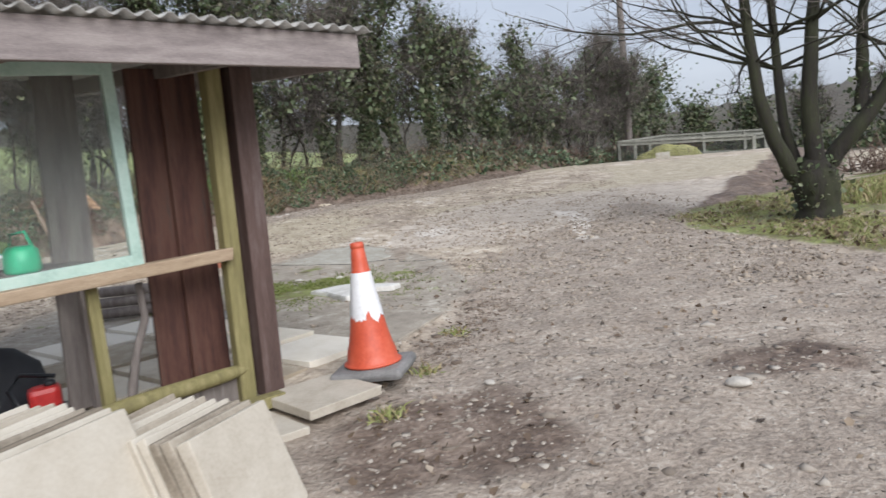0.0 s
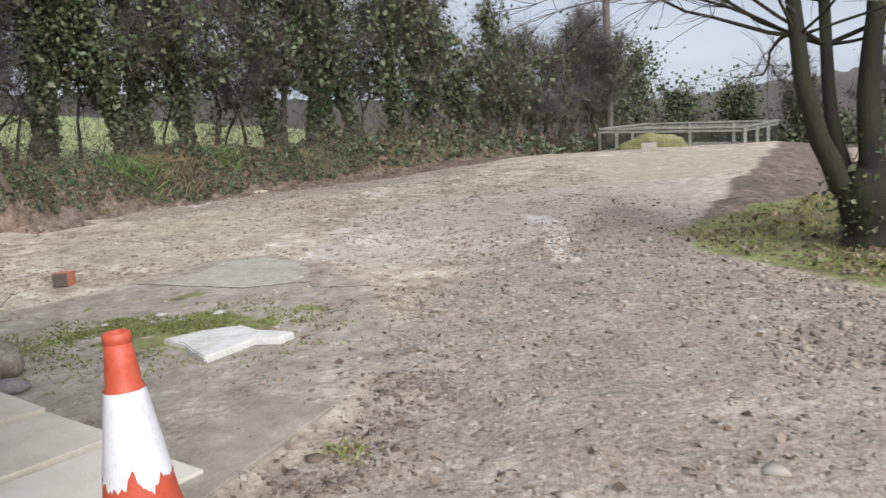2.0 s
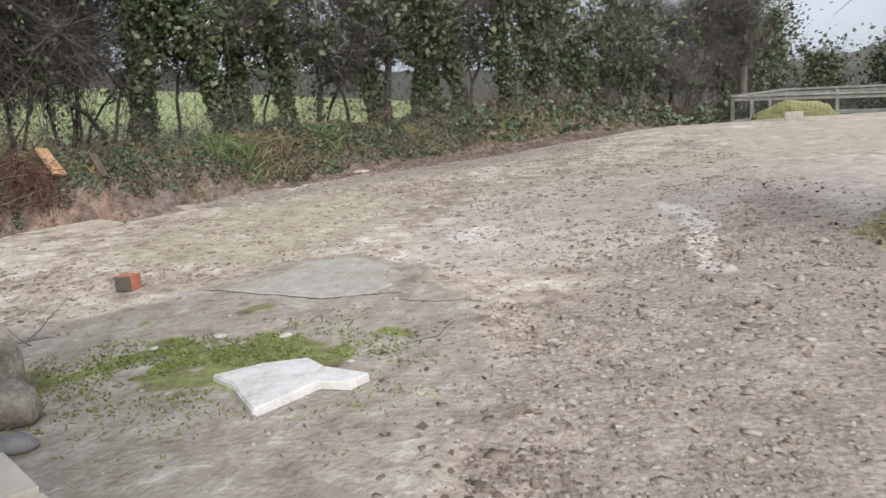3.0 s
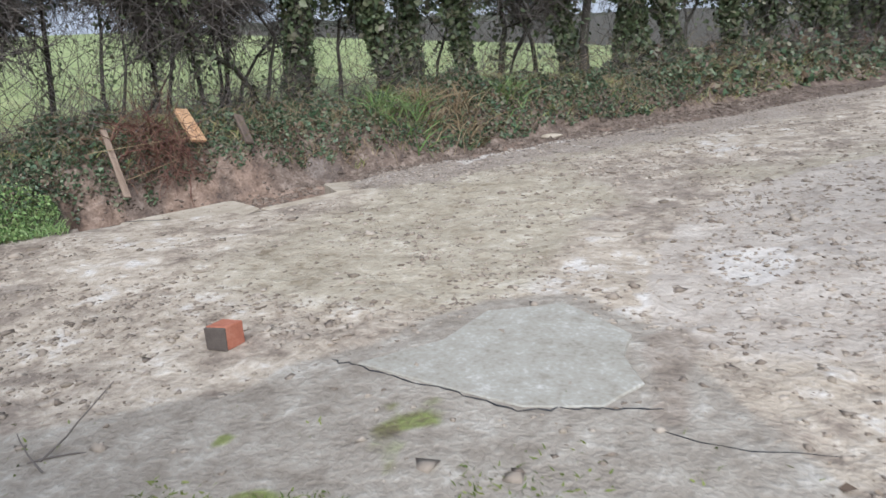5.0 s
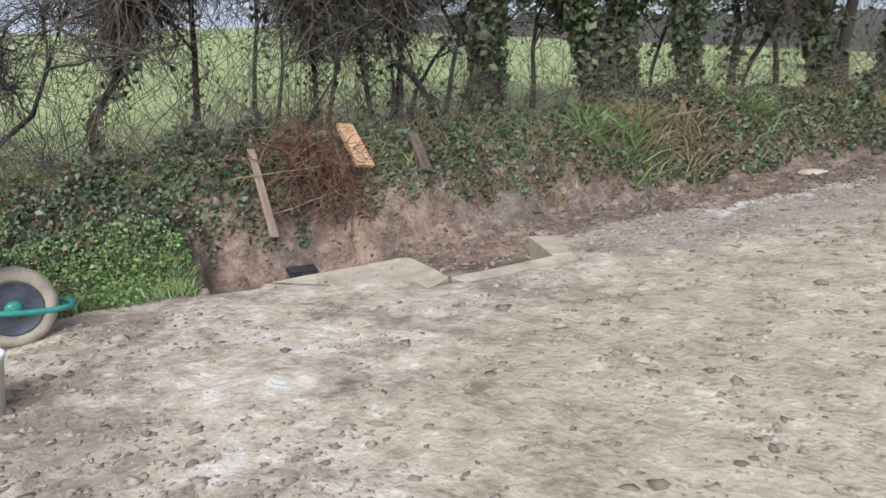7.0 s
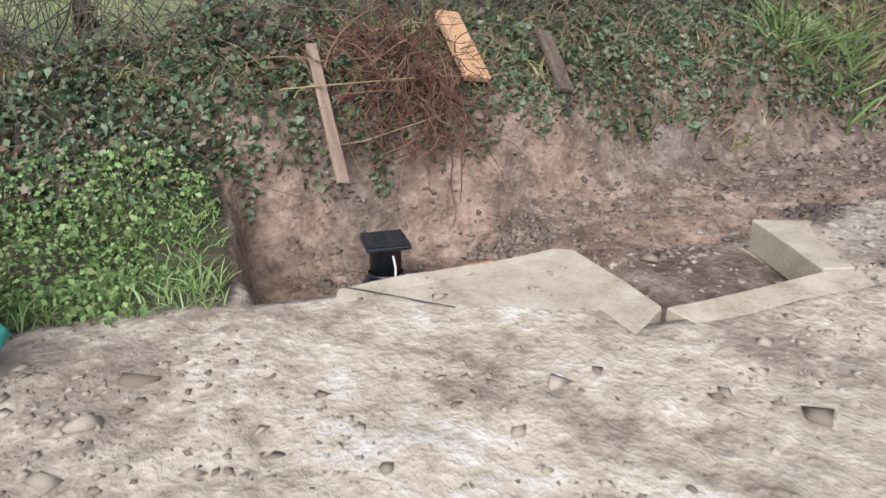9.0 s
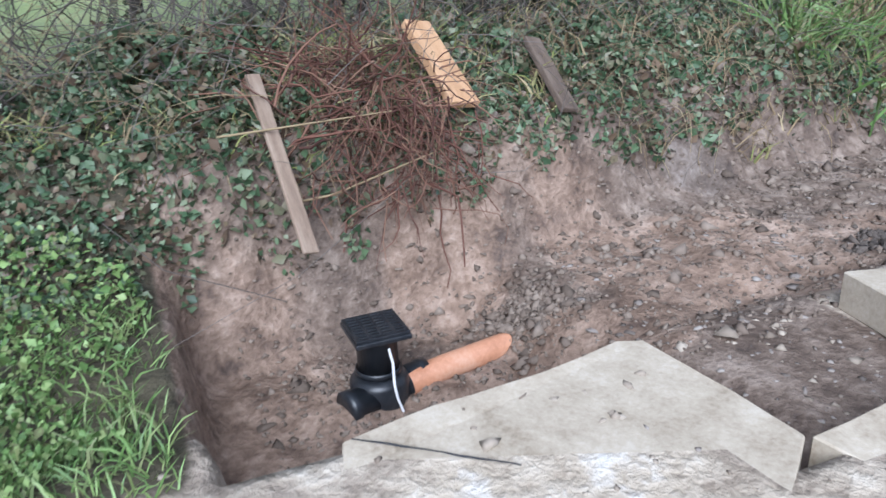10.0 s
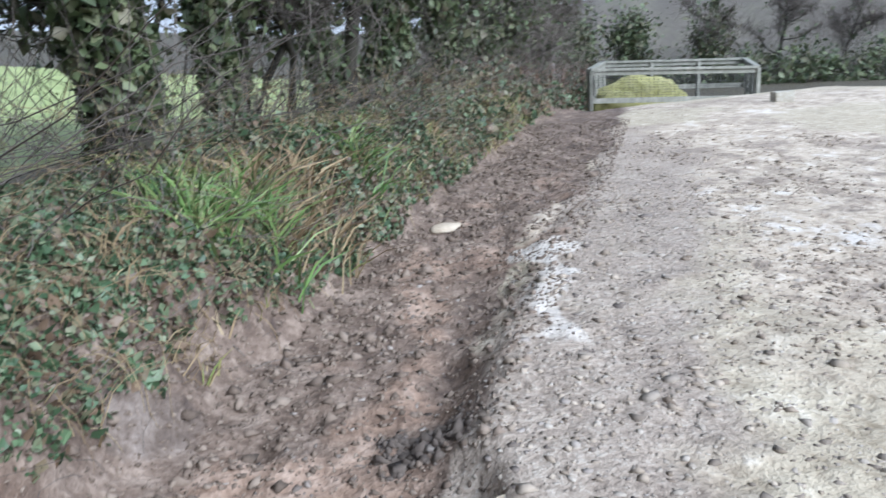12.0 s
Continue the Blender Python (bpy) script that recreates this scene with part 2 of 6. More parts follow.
# ---- materials ----
def material(name, colours, scale=6.0, rough=0.8, bump=0.3, fine=60.0, spread=0.35, metal=0.0, stretch=(1, 1, 1), island=False, each=False, transmission=0.0, depth=0.01):
    """A worn surface: colours mixed by coarse and fine noise, with fine relief."""
    m = bpy.data.materials.new(name)
    m.use_nodes = True
    n, l = m.node_tree.nodes, m.node_tree.links
    shader = n["Principled BSDF"]
    shader.inputs["Metallic"].default_value = metal
    coord, mapping = n.new("ShaderNodeTexCoord"), n.new("ShaderNodeMapping")
    mapping.inputs["Scale"].default_value = stretch
    l.new(coord.outputs["Object"], mapping.inputs["Vector"])
    big, small = n.new("ShaderNodeTexNoise"), n.new("ShaderNodeTexNoise")
    for t, sc, dt in ((big, scale, 5.0), (small, fine, 4.0)):
        t.inputs["Scale"].default_value, t.inputs["Detail"].default_value, t.inputs["Roughness"].default_value = sc, dt, 0.62
        l.new(mapping.outputs["Vector"], t.inputs["Vector"])
    add = n.new("ShaderNodeMath")
    add.operation = "MULTIPLY_ADD"
    add.inputs[1].default_value = spread
    l.new(small.outputs["Fac"], add.inputs[0])
    scaled = n.new("ShaderNodeMath")
    scaled.operation = "MULTIPLY"
    scaled.inputs[1].default_value = 1 - spread
    l.new(big.outputs["Fac"], scaled.inputs[0])
    l.new(scaled.outputs[0], add.inputs[2])
    fac = add.outputs[0]
    if island or each:
        pick = n.new("ShaderNodeNewGeometry") if island else n.new("ShaderNodeObjectInfo")
        out = pick.outputs["Random Per Island"] if island else pick.outputs["Random"]
        mixed = n.new("ShaderNodeMix")
        mixed.inputs["Factor"].default_value = 0.75 if island else 0.4
        l.new(fac, mixed.inputs["A"])
        l.new(out, mixed.inputs["B"])
        fac = mixed.outputs["Result"]
    ramp = n.new("ShaderNodeValToRGB")
    lo, hi = (0.1, 0.9) if island else (0.32, 0.68)
    els = ramp.color_ramp.elements
    for i, c in enumerate(colours):
        at = lo + (hi - lo) * i / max(1, len(colours) - 1)
        e = els[i] if i < 2 else els.new(at)
        e.position, e.color = at, (*c, 1)
    for e, i in zip(sorted(els, key=lambda e: e.position), range(len(colours))):
        e.color = (*colours[i], 1)
    l.new(fac, ramp.inputs["Fac"])
    l.new(ramp.outputs["Color"], shader.inputs["Base Color"])
    vary = n.new("ShaderNodeMapRange")
    vary.inputs["To Min"].default_value, vary.inputs["To Max"].default_value = max(0, rough - 0.15), min(1, rough + 0.15)
    l.new(small.outputs["Fac"], vary.inputs["Value"])
    l.new(vary.outputs["Result"], shader.inputs["Roughness"])
    if bump:
        b = n.new("ShaderNodeBump")
        b.inputs["Strength"].default_value, b.inputs["Distance"].default_value = bump, depth
        l.new(add.outputs[0], b.inputs["Height"])
        l.new(b.outputs["Normal"], shader.inputs["Normal"])
    if transmission:
        shader.inputs["Transmission Weight"].default_value = transmission
    return m


M_IVY = material("ivy_leaf", [(0.036, 0.052, 0.025), (0.066, 0.094, 0.040), (0.10, 0.132, 0.058), (0.14, 0.16, 0.08), (0.14, 0.12, 0.078)], 3, 0.55, 0.1, 40, island=True)
M_BRAMBLE = material("bramble_leaf", [(0.024, 0.046, 0.022), (0.055, 0.098, 0.046), (0.10, 0.155, 0.076), (0.18, 0.21, 0.125), (0.16, 0.11, 0.07), (0.07, 0.048, 0.032)], 3, 0.5, 0.1, 40, island=True)
M_WEED = material("weed_leaf", [(0.07, 0.13, 0.035), (0.14, 0.24, 0.065), (0.25, 0.35, 0.12), (0.16, 0.17, 0.07)], 3, 0.55, 0.1, 40, island=True)
M_GRASS = material("verge_grass", [(0.13, 0.17, 0.045), (0.25, 0.28, 0.085), (0.38, 0.34, 0.17), (0.24, 0.16, 0.09), (0.22, 0.29, 0.07)], 2, 0.65, 0.1, 30, island=True)
M_DRY = material("dry_grass", [(0.16, 0.11, 0.06), (0.27, 0.2, 0.11), (0.36, 0.29, 0.17)], 3, 0.75, 0.1, 40, island=True)
M_TWIG = material("twig_bark", [(0.06, 0.05, 0.042), (0.13, 0.11, 0.095), (0.22, 0.195, 0.17)], 3, 0.85, 0.2, 60, island=True)
M_REDTWIG = material("dead_brush", [(0.07, 0.028, 0.02), (0.14, 0.06, 0.04), (0.24, 0.14, 0.09)], 3, 0.85, 0.2, 60, island=True)
M_BRACKEN = material("bracken", [(0.075, 0.048, 0.036), (0.13, 0.085, 0.064), (0.19, 0.135, 0.10)], 3, 0.9, 0.2, 60, island=True)
M_OLDPLANK = material("old_plank", [(0.17, 0.12, 0.085), (0.27, 0.195, 0.14), (0.37, 0.29, 0.22)], 5, 0.8, 0.5, 50, stretch=(1, 6, 6))
M_BARK = material("mossy_bark", [(0.009, 0.0075, 0.0055), (0.022, 0.018, 0.013), (0.028, 0.031, 0.012), (0.05, 0.042, 0.031)], 5, 0.9, 1.0, 45, stretch=(1, 1, 0.35), depth=0.03)
M_HEDGEBARK = material("hedge_bark", [(0.02, 0.018, 0.014), (0.05, 0.043, 0.034), (0.05, 0.06, 0.028)], 4, 0.9, 0.8, 45, stretch=(1, 1, 0.35), depth=0.02)
M_DARKWOOD = material("stained_board", [(0.022, 0.010, 0.008), (0.06, 0.022, 0.015), (0.10, 0.045, 0.03), (0.05, 0.04, 0.035)], 4, 0.7, 0.4, 40, stretch=(6, 6, 0.5))
M_GREYWOOD = material("weathered_timber", [(0.10, 0.085, 0.075), (0.17, 0.145, 0.13), (0.26, 0.23, 0.21)], 5, 0.8, 0.5, 50, stretch=(6, 6, 0.5))
M_REDPOST = material("faded_red_post", [(0.045, 0.026, 0.021), (0.10, 0.062, 0.052), (0.17, 0.135, 0.125)], 3, 0.75, 0.4, 40, stretch=(5, 5, 0.5))
M_FASCIA = material("fascia_timber", [(0.15, 0.125, 0.12), (0.24, 0.205, 0.195), (0.34, 0.30, 0.28)], 4, 0.8, 0.4, 50, stretch=(1, 6, 6))
M_MOSSWOOD = material("green_stained_timber", [(0.12, 0.10, 0.045), (0.20, 0.175, 0.07), (0.30, 0.26, 0.13)], 5, 0.8, 0.4, 50, stretch=(6, 6, 0.5))
M_PALEWOOD = material("raw_timber", [(0.24, 0.17, 0.11), (0.36, 0.27, 0.18), (0.47, 0.37, 0.26)], 5, 0.75, 0.4, 50, stretch=(1, 6, 6))
M_CUTWOOD = material("fresh_cut_wood", [(0.42, 0.23, 0.11), (0.58, 0.35, 0.19), (0.68, 0.45, 0.27)], 5, 0.7, 0.3, 60, stretch=(1, 6, 6))
M_PAVING = material("buff_paving", [(0.20, 0.168, 0.127), (0.36, 0.315, 0.25), (0.47, 0.425, 0.35), (0.55, 0.51, 0.435)], 5, 0.85, 0.5, 70, each=True)
M_FLAG = material("cream_paving", [(0.32, 0.27, 0.20), (0.53, 0.475, 0.38), (0.62, 0.57, 0.475), (0.69, 0.645, 0.56)], 5, 0.85, 0.5, 70, each=True)
M_CAST = material("cast_concrete", [(0.25, 0.20, 0.14), (0.38, 0.32, 0.24), (0.46, 0.395, 0.305), (0.54, 0.485, 0.395)], 6, 0.88, 0.6, 60)
M_GREYCONC = material("grey_concrete", [(0.17, 0.145, 0.115), (0.27, 0.235, 0.19), (0.335, 0.295, 0.24), (0.44, 0.40, 0.34)], 6, 0.88, 0.5, 60)
M_PATCH = material("smooth_concrete", [(0.22, 0.19, 0.14), (0.325, 0.30, 0.245), (0.385, 0.365, 0.31), (0.58, 0.555, 0.50)], 8, 0.75, 0.4, 45, spread=0.5)
M_WHITESTONE = material("white_stone", [(0.36, 0.335, 0.29), (0.55, 0.53, 0.485), (0.66, 0.645, 0.605), (0.73, 0.715, 0.68)], 9, 0.8, 0.7, 50)
M_PALESTONE = material("pale_stone", [(0.34, 0.31, 0.27), (0.45, 0.42, 0.37), (0.54, 0.51, 0.46)], 9, 0.85, 0.5, 60)
M_STONE = material("field_stone", [(0.12, 0.105, 0.085), (0.22, 0.20, 0.165), (0.34, 0.31, 0.27)], 6, 0.8, 0.6, 50, island=True)
M_BOULDER = material("mottled_boulder", [(0.09, 0.075, 0.055), (0.18, 0.155, 0.12), (0.27, 0.24, 0.195), (0.38, 0.35, 0.30)], 14, 0.85, 0.7, 60)
M_PEBBLE = material("gravel_stone", [(0.14, 0.113, 0.088), (0.23, 0.195, 0.157), (0.32, 0.28, 0.232), (0.42, 0.378, 0.325)], 9, 0.85, 0.4, 90, island=True)
M_CLOD = material("soil_clod", [(0.10, 0.075, 0.056), (0.17, 0.13, 0.10), (0.26, 0.21, 0.165)], 12, 0.95, 0.6, 90, island=True)
M_CRUMB = material("sandy_crumb", [(0.16, 0.125, 0.095), (0.30, 0.25, 0.195), (0.42, 0.36, 0.29)], 12, 0.95, 0.4, 90, island=True)
M_FLAKE = material("mud_flake", [(0.14, 0.11, 0.08), (0.23, 0.19, 0.142), (0.33, 0.28, 0.215)], 12, 0.95, 0.5, 90, island=True)
M_CHIP = material("trench_chip", [(0.09, 0.072, 0.06), (0.16, 0.133, 0.112), (0.24, 0.205, 0.178), (0.33, 0.295, 0.26)], 9, 0.8, 0.4, 90, island=True)
M_LITTER = material("dead_leaf", [(0.06, 0.04, 0.028), (0.13, 0.09, 0.06), (0.24, 0.185, 0.13), (0.36, 0.30, 0.23)], 12, 0.8, 0.2, 90, island=True)
M_BRICK = material("red_brick", [(0.30, 0.10, 0.06), (0.42, 0.155, 0.09), (0.50, 0.23, 0.15)], 12, 0.85, 0.6, 110)
M_BRICKGREY = material("mortar_crust", [(0.07, 0.055, 0.045), (0.14, 0.115, 0.095)], 14, 0.9, 0.6, 90)
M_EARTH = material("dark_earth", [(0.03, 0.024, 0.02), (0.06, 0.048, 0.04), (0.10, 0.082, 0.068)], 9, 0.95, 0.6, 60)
M_ORANGE = material("cone_orange", [(0.40, 0.055, 0.025), (0.52, 0.085, 0.038), (0.60, 0.13, 0.07)], 7, 0.5, 0.15, 60)
M_SLEEVE = material("cone_white", [(0.58, 0.57, 0.56), (0.74, 0.74, 0.75), (0.80, 0.80, 0.81)], 9, 0.4, 0.1, 60)
M_RUBBER = material("dusty_rubber", [(0.11, 0.105, 0.10), (0.19, 0.185, 0.18), (0.28, 0.27, 0.255)], 7, 0.8, 0.3, 70)
M_BLACK = material("black_plastic", [(0.008, 0.009, 0.011), (0.016, 0.018, 0.022), (0.04, 0.04, 0.042)], 7, 0.35, 0.1, 60)
M_PIPE = material("orange_pipe", [(0.42, 0.19, 0.10), (0.56, 0.28, 0.165), (0.62, 0.38, 0.26)], 5, 0.4, 0.1, 60)
M_MINT = material("mint_paint", [(0.30, 0.43, 0.37), (0.42, 0.56, 0.49), (0.50, 0.62, 0.55)], 6, 0.5, 0.2, 60)
M_TEAL = material("teal_paint", [(0.02, 0.16, 0.13), (0.04, 0.26, 0.21), (0.10, 0.30, 0.25)], 8, 0.4, 0.1, 60)
M_MUDTYRE = material("muddy_tyre", [(0.22, 0.18, 0.14), (0.38, 0.33, 0.26), (0.50, 0.44, 0.36)], 9, 0.9, 0.5, 60)
M_HUB = material("grey_hub", [(0.035, 0.042, 0.055), (0.06, 0.07, 0.09), (0.11, 0.12, 0.14)], 9, 0.5, 0.1, 60)
M_METAL = material("galvanised_steel", [(0.25, 0.25, 0.24), (0.36, 0.36, 0.35), (0.5, 0.5, 0.49)], 9, 0.5, 0.15, 60, metal=0.7)
M_DARKMESH = material("dull_wire", [(0.05, 0.05, 0.048), (0.09, 0.09, 0.085)], 9, 0.6, 0.1, 60, metal=0.5)
M_ROOF = material("corrugated_sheet", [(0.17, 0.165, 0.15), (0.30, 0.29, 0.27), (0.46, 0.45, 0.42)], 5, 0.7, 0.3, 60)
M_PENWOOD = material("pen_timber", [(0.14, 0.14, 0.115), (0.22, 0.22, 0.185), (0.32, 0.315, 0.275)], 5, 0.8, 0.3, 50)
M_RED = material("red_casing", [(0.40, 0.02, 0.02), (0.55, 0.04, 0.035)], 7, 0.4, 0.1, 60)
M_GREENPLASTIC = material("green_plastic", [(0.02, 0.36, 0.17), (0.05, 0.50, 0.27)], 7, 0.4, 0.1, 60)
M_DARKCLOTH = material("dark_sacking", [(0.012, 0.013, 0.016), (0.03, 0.032, 0.038)], 7, 0.8, 0.3, 60)
M_HILL = material("wooded_hill", [(0.075, 0.065, 0.055), (0.10, 0.09, 0.075), (0.125, 0.12, 0.085)], 0.05, 0.95, 0.6, 0.6, depth=1.0)
M_FARHEDGE = material("far_hedge", [(0.045, 0.045, 0.035), (0.07, 0.075, 0.05), (0.10, 0.095, 0.07)], 0.3, 0.95, 0.5, 1.5, depth=0.5)
M_OLDBOARD = material("old_brown_board", [(0.07, 0.05, 0.038), (0.13, 0.095, 0.072), (0.20, 0.155, 0.12)], 5, 0.85, 0.5, 50, stretch=(1, 6, 6))
M_TURF = material("yellow_turf", [(0.16, 0.16, 0.05), (0.26, 0.25, 0.09), (0.34, 0.33, 0.15), (0.14, 0.09, 0.05)], 5, 0.95, 0.6, 30, depth=0.03)
M_MOSS = material("moss", [(0.08, 0.11, 0.025), (0.15, 0.18, 0.04), (0.21, 0.23, 0.07)], 5, 0.9, 0.4, 60, island=True)


def ground_material():
    m = bpy.data.materials.new("yard_ground")
    m.use_nodes = True
    n, l = m.node_tree.nodes, m.node_tree.links
    shader = n["Principled BSDF"]
    coord = n.new("ShaderNodeTexCoord")

    def tex(scale, detail=6.0, rough=0.65):
        t = n.new("ShaderNodeTexNoise")
        t.inputs["Scale"].default_value, t.inputs["Detail"].default_value, t.inputs["Roughness"].default_value = scale, detail, rough
        l.new(coord.outputs["Object"], t.inputs["Vector"])
        return t.outputs["Fac"]

    def ramp(fac, stops):
        r = n.new("ShaderNodeValToRGB")
        els = r.color_ramp.elements
        els[0].position, els[0].color = stops[0][0], (*stops[0][1], 1)
        els[1].position, els[1].color = stops[-1][0], (*stops[-1][1], 1)
        for at, c in stops[1:-1]:
            els.new(at).color = (*c, 1)
        l.new(fac, r.inputs["Fac"])
        return r.outputs["Color"]

    def blend(a, b, fac):
        x = n.new("ShaderNodeMix")
        x.data_type = "RGBA"
        l.new(a, x.inputs["A"])
        l.new(b, x.inputs["B"])
        l.new(fac, x.inputs["Factor"])
        return x.outputs["Result"]

    def maths(op, a, b):
        x = n.new("ShaderNodeMath")
        x.operation = op
        for i, v in enumerate((a, b)):
            if isinstance(v, (int, float)):
                x.inputs[i].default_value = v
            else:
                l.new(v, x.inputs[i])
        return x.outputs[0]

    broad, mid, lump, fine, grit = tex(0.7), tex(3.0, 8.0), tex(9.0, 5.0), tex(30.0, 4.0, 0.55), tex(110.0, 3.0)
    both = maths("ADD", maths("MULTIPLY", mid, 0.38), maths("ADD", maths("MULTIPLY", lump, 0.40), maths("MULTIPLY", fine, 0.22)))
    patchy = maths("ADD", maths("MULTIPLY", broad, 0.45), maths("ADD", maths("MULTIPLY", mid, 0.35), maths("MULTIPLY", lump, 0.2)))
    pale = ramp(both, [(0.36, (0.22, 0.17, 0.12)), (0.45, (0.41, 0.34, 0.255)), (0.54, (0.51, 0.435, 0.34)), (0.62, (0.65, 0.59, 0.495))])
    dim = ramp(both, [(0.38, (0.19, 0.148, 0.112)), (0.5, (0.32, 0.263, 0.205)), (0.62, (0.44, 0.375, 0.30))])
    lime = ramp(both, [(0.38, (0.42, 0.37, 0.31)), (0.5, (0.56, 0.51, 0.45)), (0.62, (0.66, 0.62, 0.56))])
    sand = blend(dim, pale, ramp(patchy, [(0.45, (0, 0, 0)), (0.535, (1, 1, 1))]))
    sand = blend(sand, lime, ramp(patchy, [(0.555, (0, 0, 0)), (0.61, (1, 1, 1))]))
    ochre = ramp(both, [(0.36, (0.21, 0.165, 0.10)), (0.46, (0.37, 0.315, 0.228)), (0.55, (0.455, 0.397, 0.297)), (0.62, (0.60, 0.545, 0.44))])
    dust = ramp(both, [(0.36, (0.26, 0.21, 0.165)), (0.46, (0.41, 0.35, 0.285)), (0.55, (0.49, 0.43, 0.36)), (0.66, (0.60, 0.545, 0.475))])
    mud = ramp(both, [(0.38, (0.15, 0.115, 0.085)), (0.5, (0.28, 0.23, 0.178)), (0.62, (0.41, 0.35, 0.285))])
    gley = ramp(both, [(0.38, (0.07, 0.056, 0.046)), (0.5, (0.14, 0.122, 0.108)), (0.62, (0.235, 0.215, 0.20))])
    stony = maths("ADD", maths("MULTIPLY", mid, 0.3), maths("ADD", maths("MULTIPLY", fine, 0.4), maths("MULTIPLY", grit, 0.3)))
    gravel = ramp(stony, [(0.38, (0.16, 0.125, 0.097)), (0.47, (0.28, 0.23, 0.183)), (0.54, (0.365, 0.308, 0.25)), (0.62, (0.48, 0.425, 0.36))])
    soil = ramp(both, [(0.37, (0.05, 0.034, 0.026)), (0.47, (0.12, 0.085, 0.063)), (0.53, (0.185, 0.138, 0.106)), (0.62, (0.30, 0.238, 0.19))])
    clay = ramp(both, [(0.37, (0.072, 0.046, 0.033)), (0.46, (0.185, 0.124, 0.087)), (0.53, (0.275, 0.193, 0.140)), (0.61, (0.39, 0.295, 0.23))])
    concrete = ramp(both, [(0.37, (0.20, 0.165, 0.125)), (0.48, (0.305, 0.265, 0.212)), (0.55, (0.37, 0.33, 0.27)), (0.62, (0.49, 0.45, 0.385))])
    grass = ramp(both, [(0.38, (0.10, 0.08, 0.045)), (0.47, (0.17, 0.16, 0.065)), (0.53, (0.20, 0.225, 0.07)), (0.62, (0.30, 0.31, 0.12))])
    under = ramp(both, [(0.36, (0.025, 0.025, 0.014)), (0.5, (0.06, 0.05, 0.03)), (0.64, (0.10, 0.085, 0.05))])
    field = ramp(maths("ADD", maths("MULTIPLY", broad, 0.5), maths("MULTIPLY", mid, 0.5)), [(0.36, (0.19, 0.24, 0.075)), (0.5, (0.275, 0.325, 0.12)), (0.64, (0.38, 0.40, 0.18))])
    out = sand
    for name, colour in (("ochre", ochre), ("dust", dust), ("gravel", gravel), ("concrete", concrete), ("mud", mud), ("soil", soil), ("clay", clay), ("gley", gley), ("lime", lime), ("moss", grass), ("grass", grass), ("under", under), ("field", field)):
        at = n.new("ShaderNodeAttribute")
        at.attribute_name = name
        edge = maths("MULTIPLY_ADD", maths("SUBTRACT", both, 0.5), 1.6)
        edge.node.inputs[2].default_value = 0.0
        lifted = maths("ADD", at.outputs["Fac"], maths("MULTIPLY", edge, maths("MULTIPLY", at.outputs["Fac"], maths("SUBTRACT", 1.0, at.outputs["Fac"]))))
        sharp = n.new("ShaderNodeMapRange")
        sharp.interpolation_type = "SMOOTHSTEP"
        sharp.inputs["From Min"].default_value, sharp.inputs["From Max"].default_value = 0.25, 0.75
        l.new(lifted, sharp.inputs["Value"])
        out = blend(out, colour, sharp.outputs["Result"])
    l.new(out, shader.inputs["Base Color"])
    shader.inputs["Roughness"].default_value = 0.9
    wet = n.new("ShaderNodeMapRange")
    wet.inputs["From Min"].default_value, wet.inputs["From Max"].default_value = 0.35, 0.65
    wet.inputs["To Min"].default_value, wet.inputs["To Max"].default_value = 0.62, 0.95
    l.new(mid, wet.inputs["Value"])
    l.new(wet.outputs["Result"], shader.inputs["Roughness"])
    b1, b2 = n.new("ShaderNodeBump"), n.new("ShaderNodeBump")
    b1.inputs["Strength"].default_value, b1.inputs["Distance"].default_value = 0.6, 0.03
    b2.inputs["Strength"].default_value, b2.inputs["Distance"].default_value = 0.2, 0.005
    l.new(maths("ADD", maths("MULTIPLY", lump, 1.4), fine), b1.inputs["Height"])
    l.new(grit, b2.inputs["Height"])
    l.new(b1.outputs["Normal"], b2.inputs["Normal"])
    l.new(b2.outputs["Normal"], shader.inputs["Normal"])
    return m


# ---- the ground: one sheet, fine near the walk, coarse to the horizon ----
def spread_axis(a, b, fine, far, growth=1.09):
    inner = list(np.arange(a, b, fine))
    lo, hi, st = [], [], fine
    x, y = a, inner[-1]
    while x > -far:
        st *= growth
        x -= st
        lo.append(x)
    st = fine
    while y < far:
        st *= growth
        y += st
        hi.append(y)
    return np.array(lo[::-1] + inner + hi)


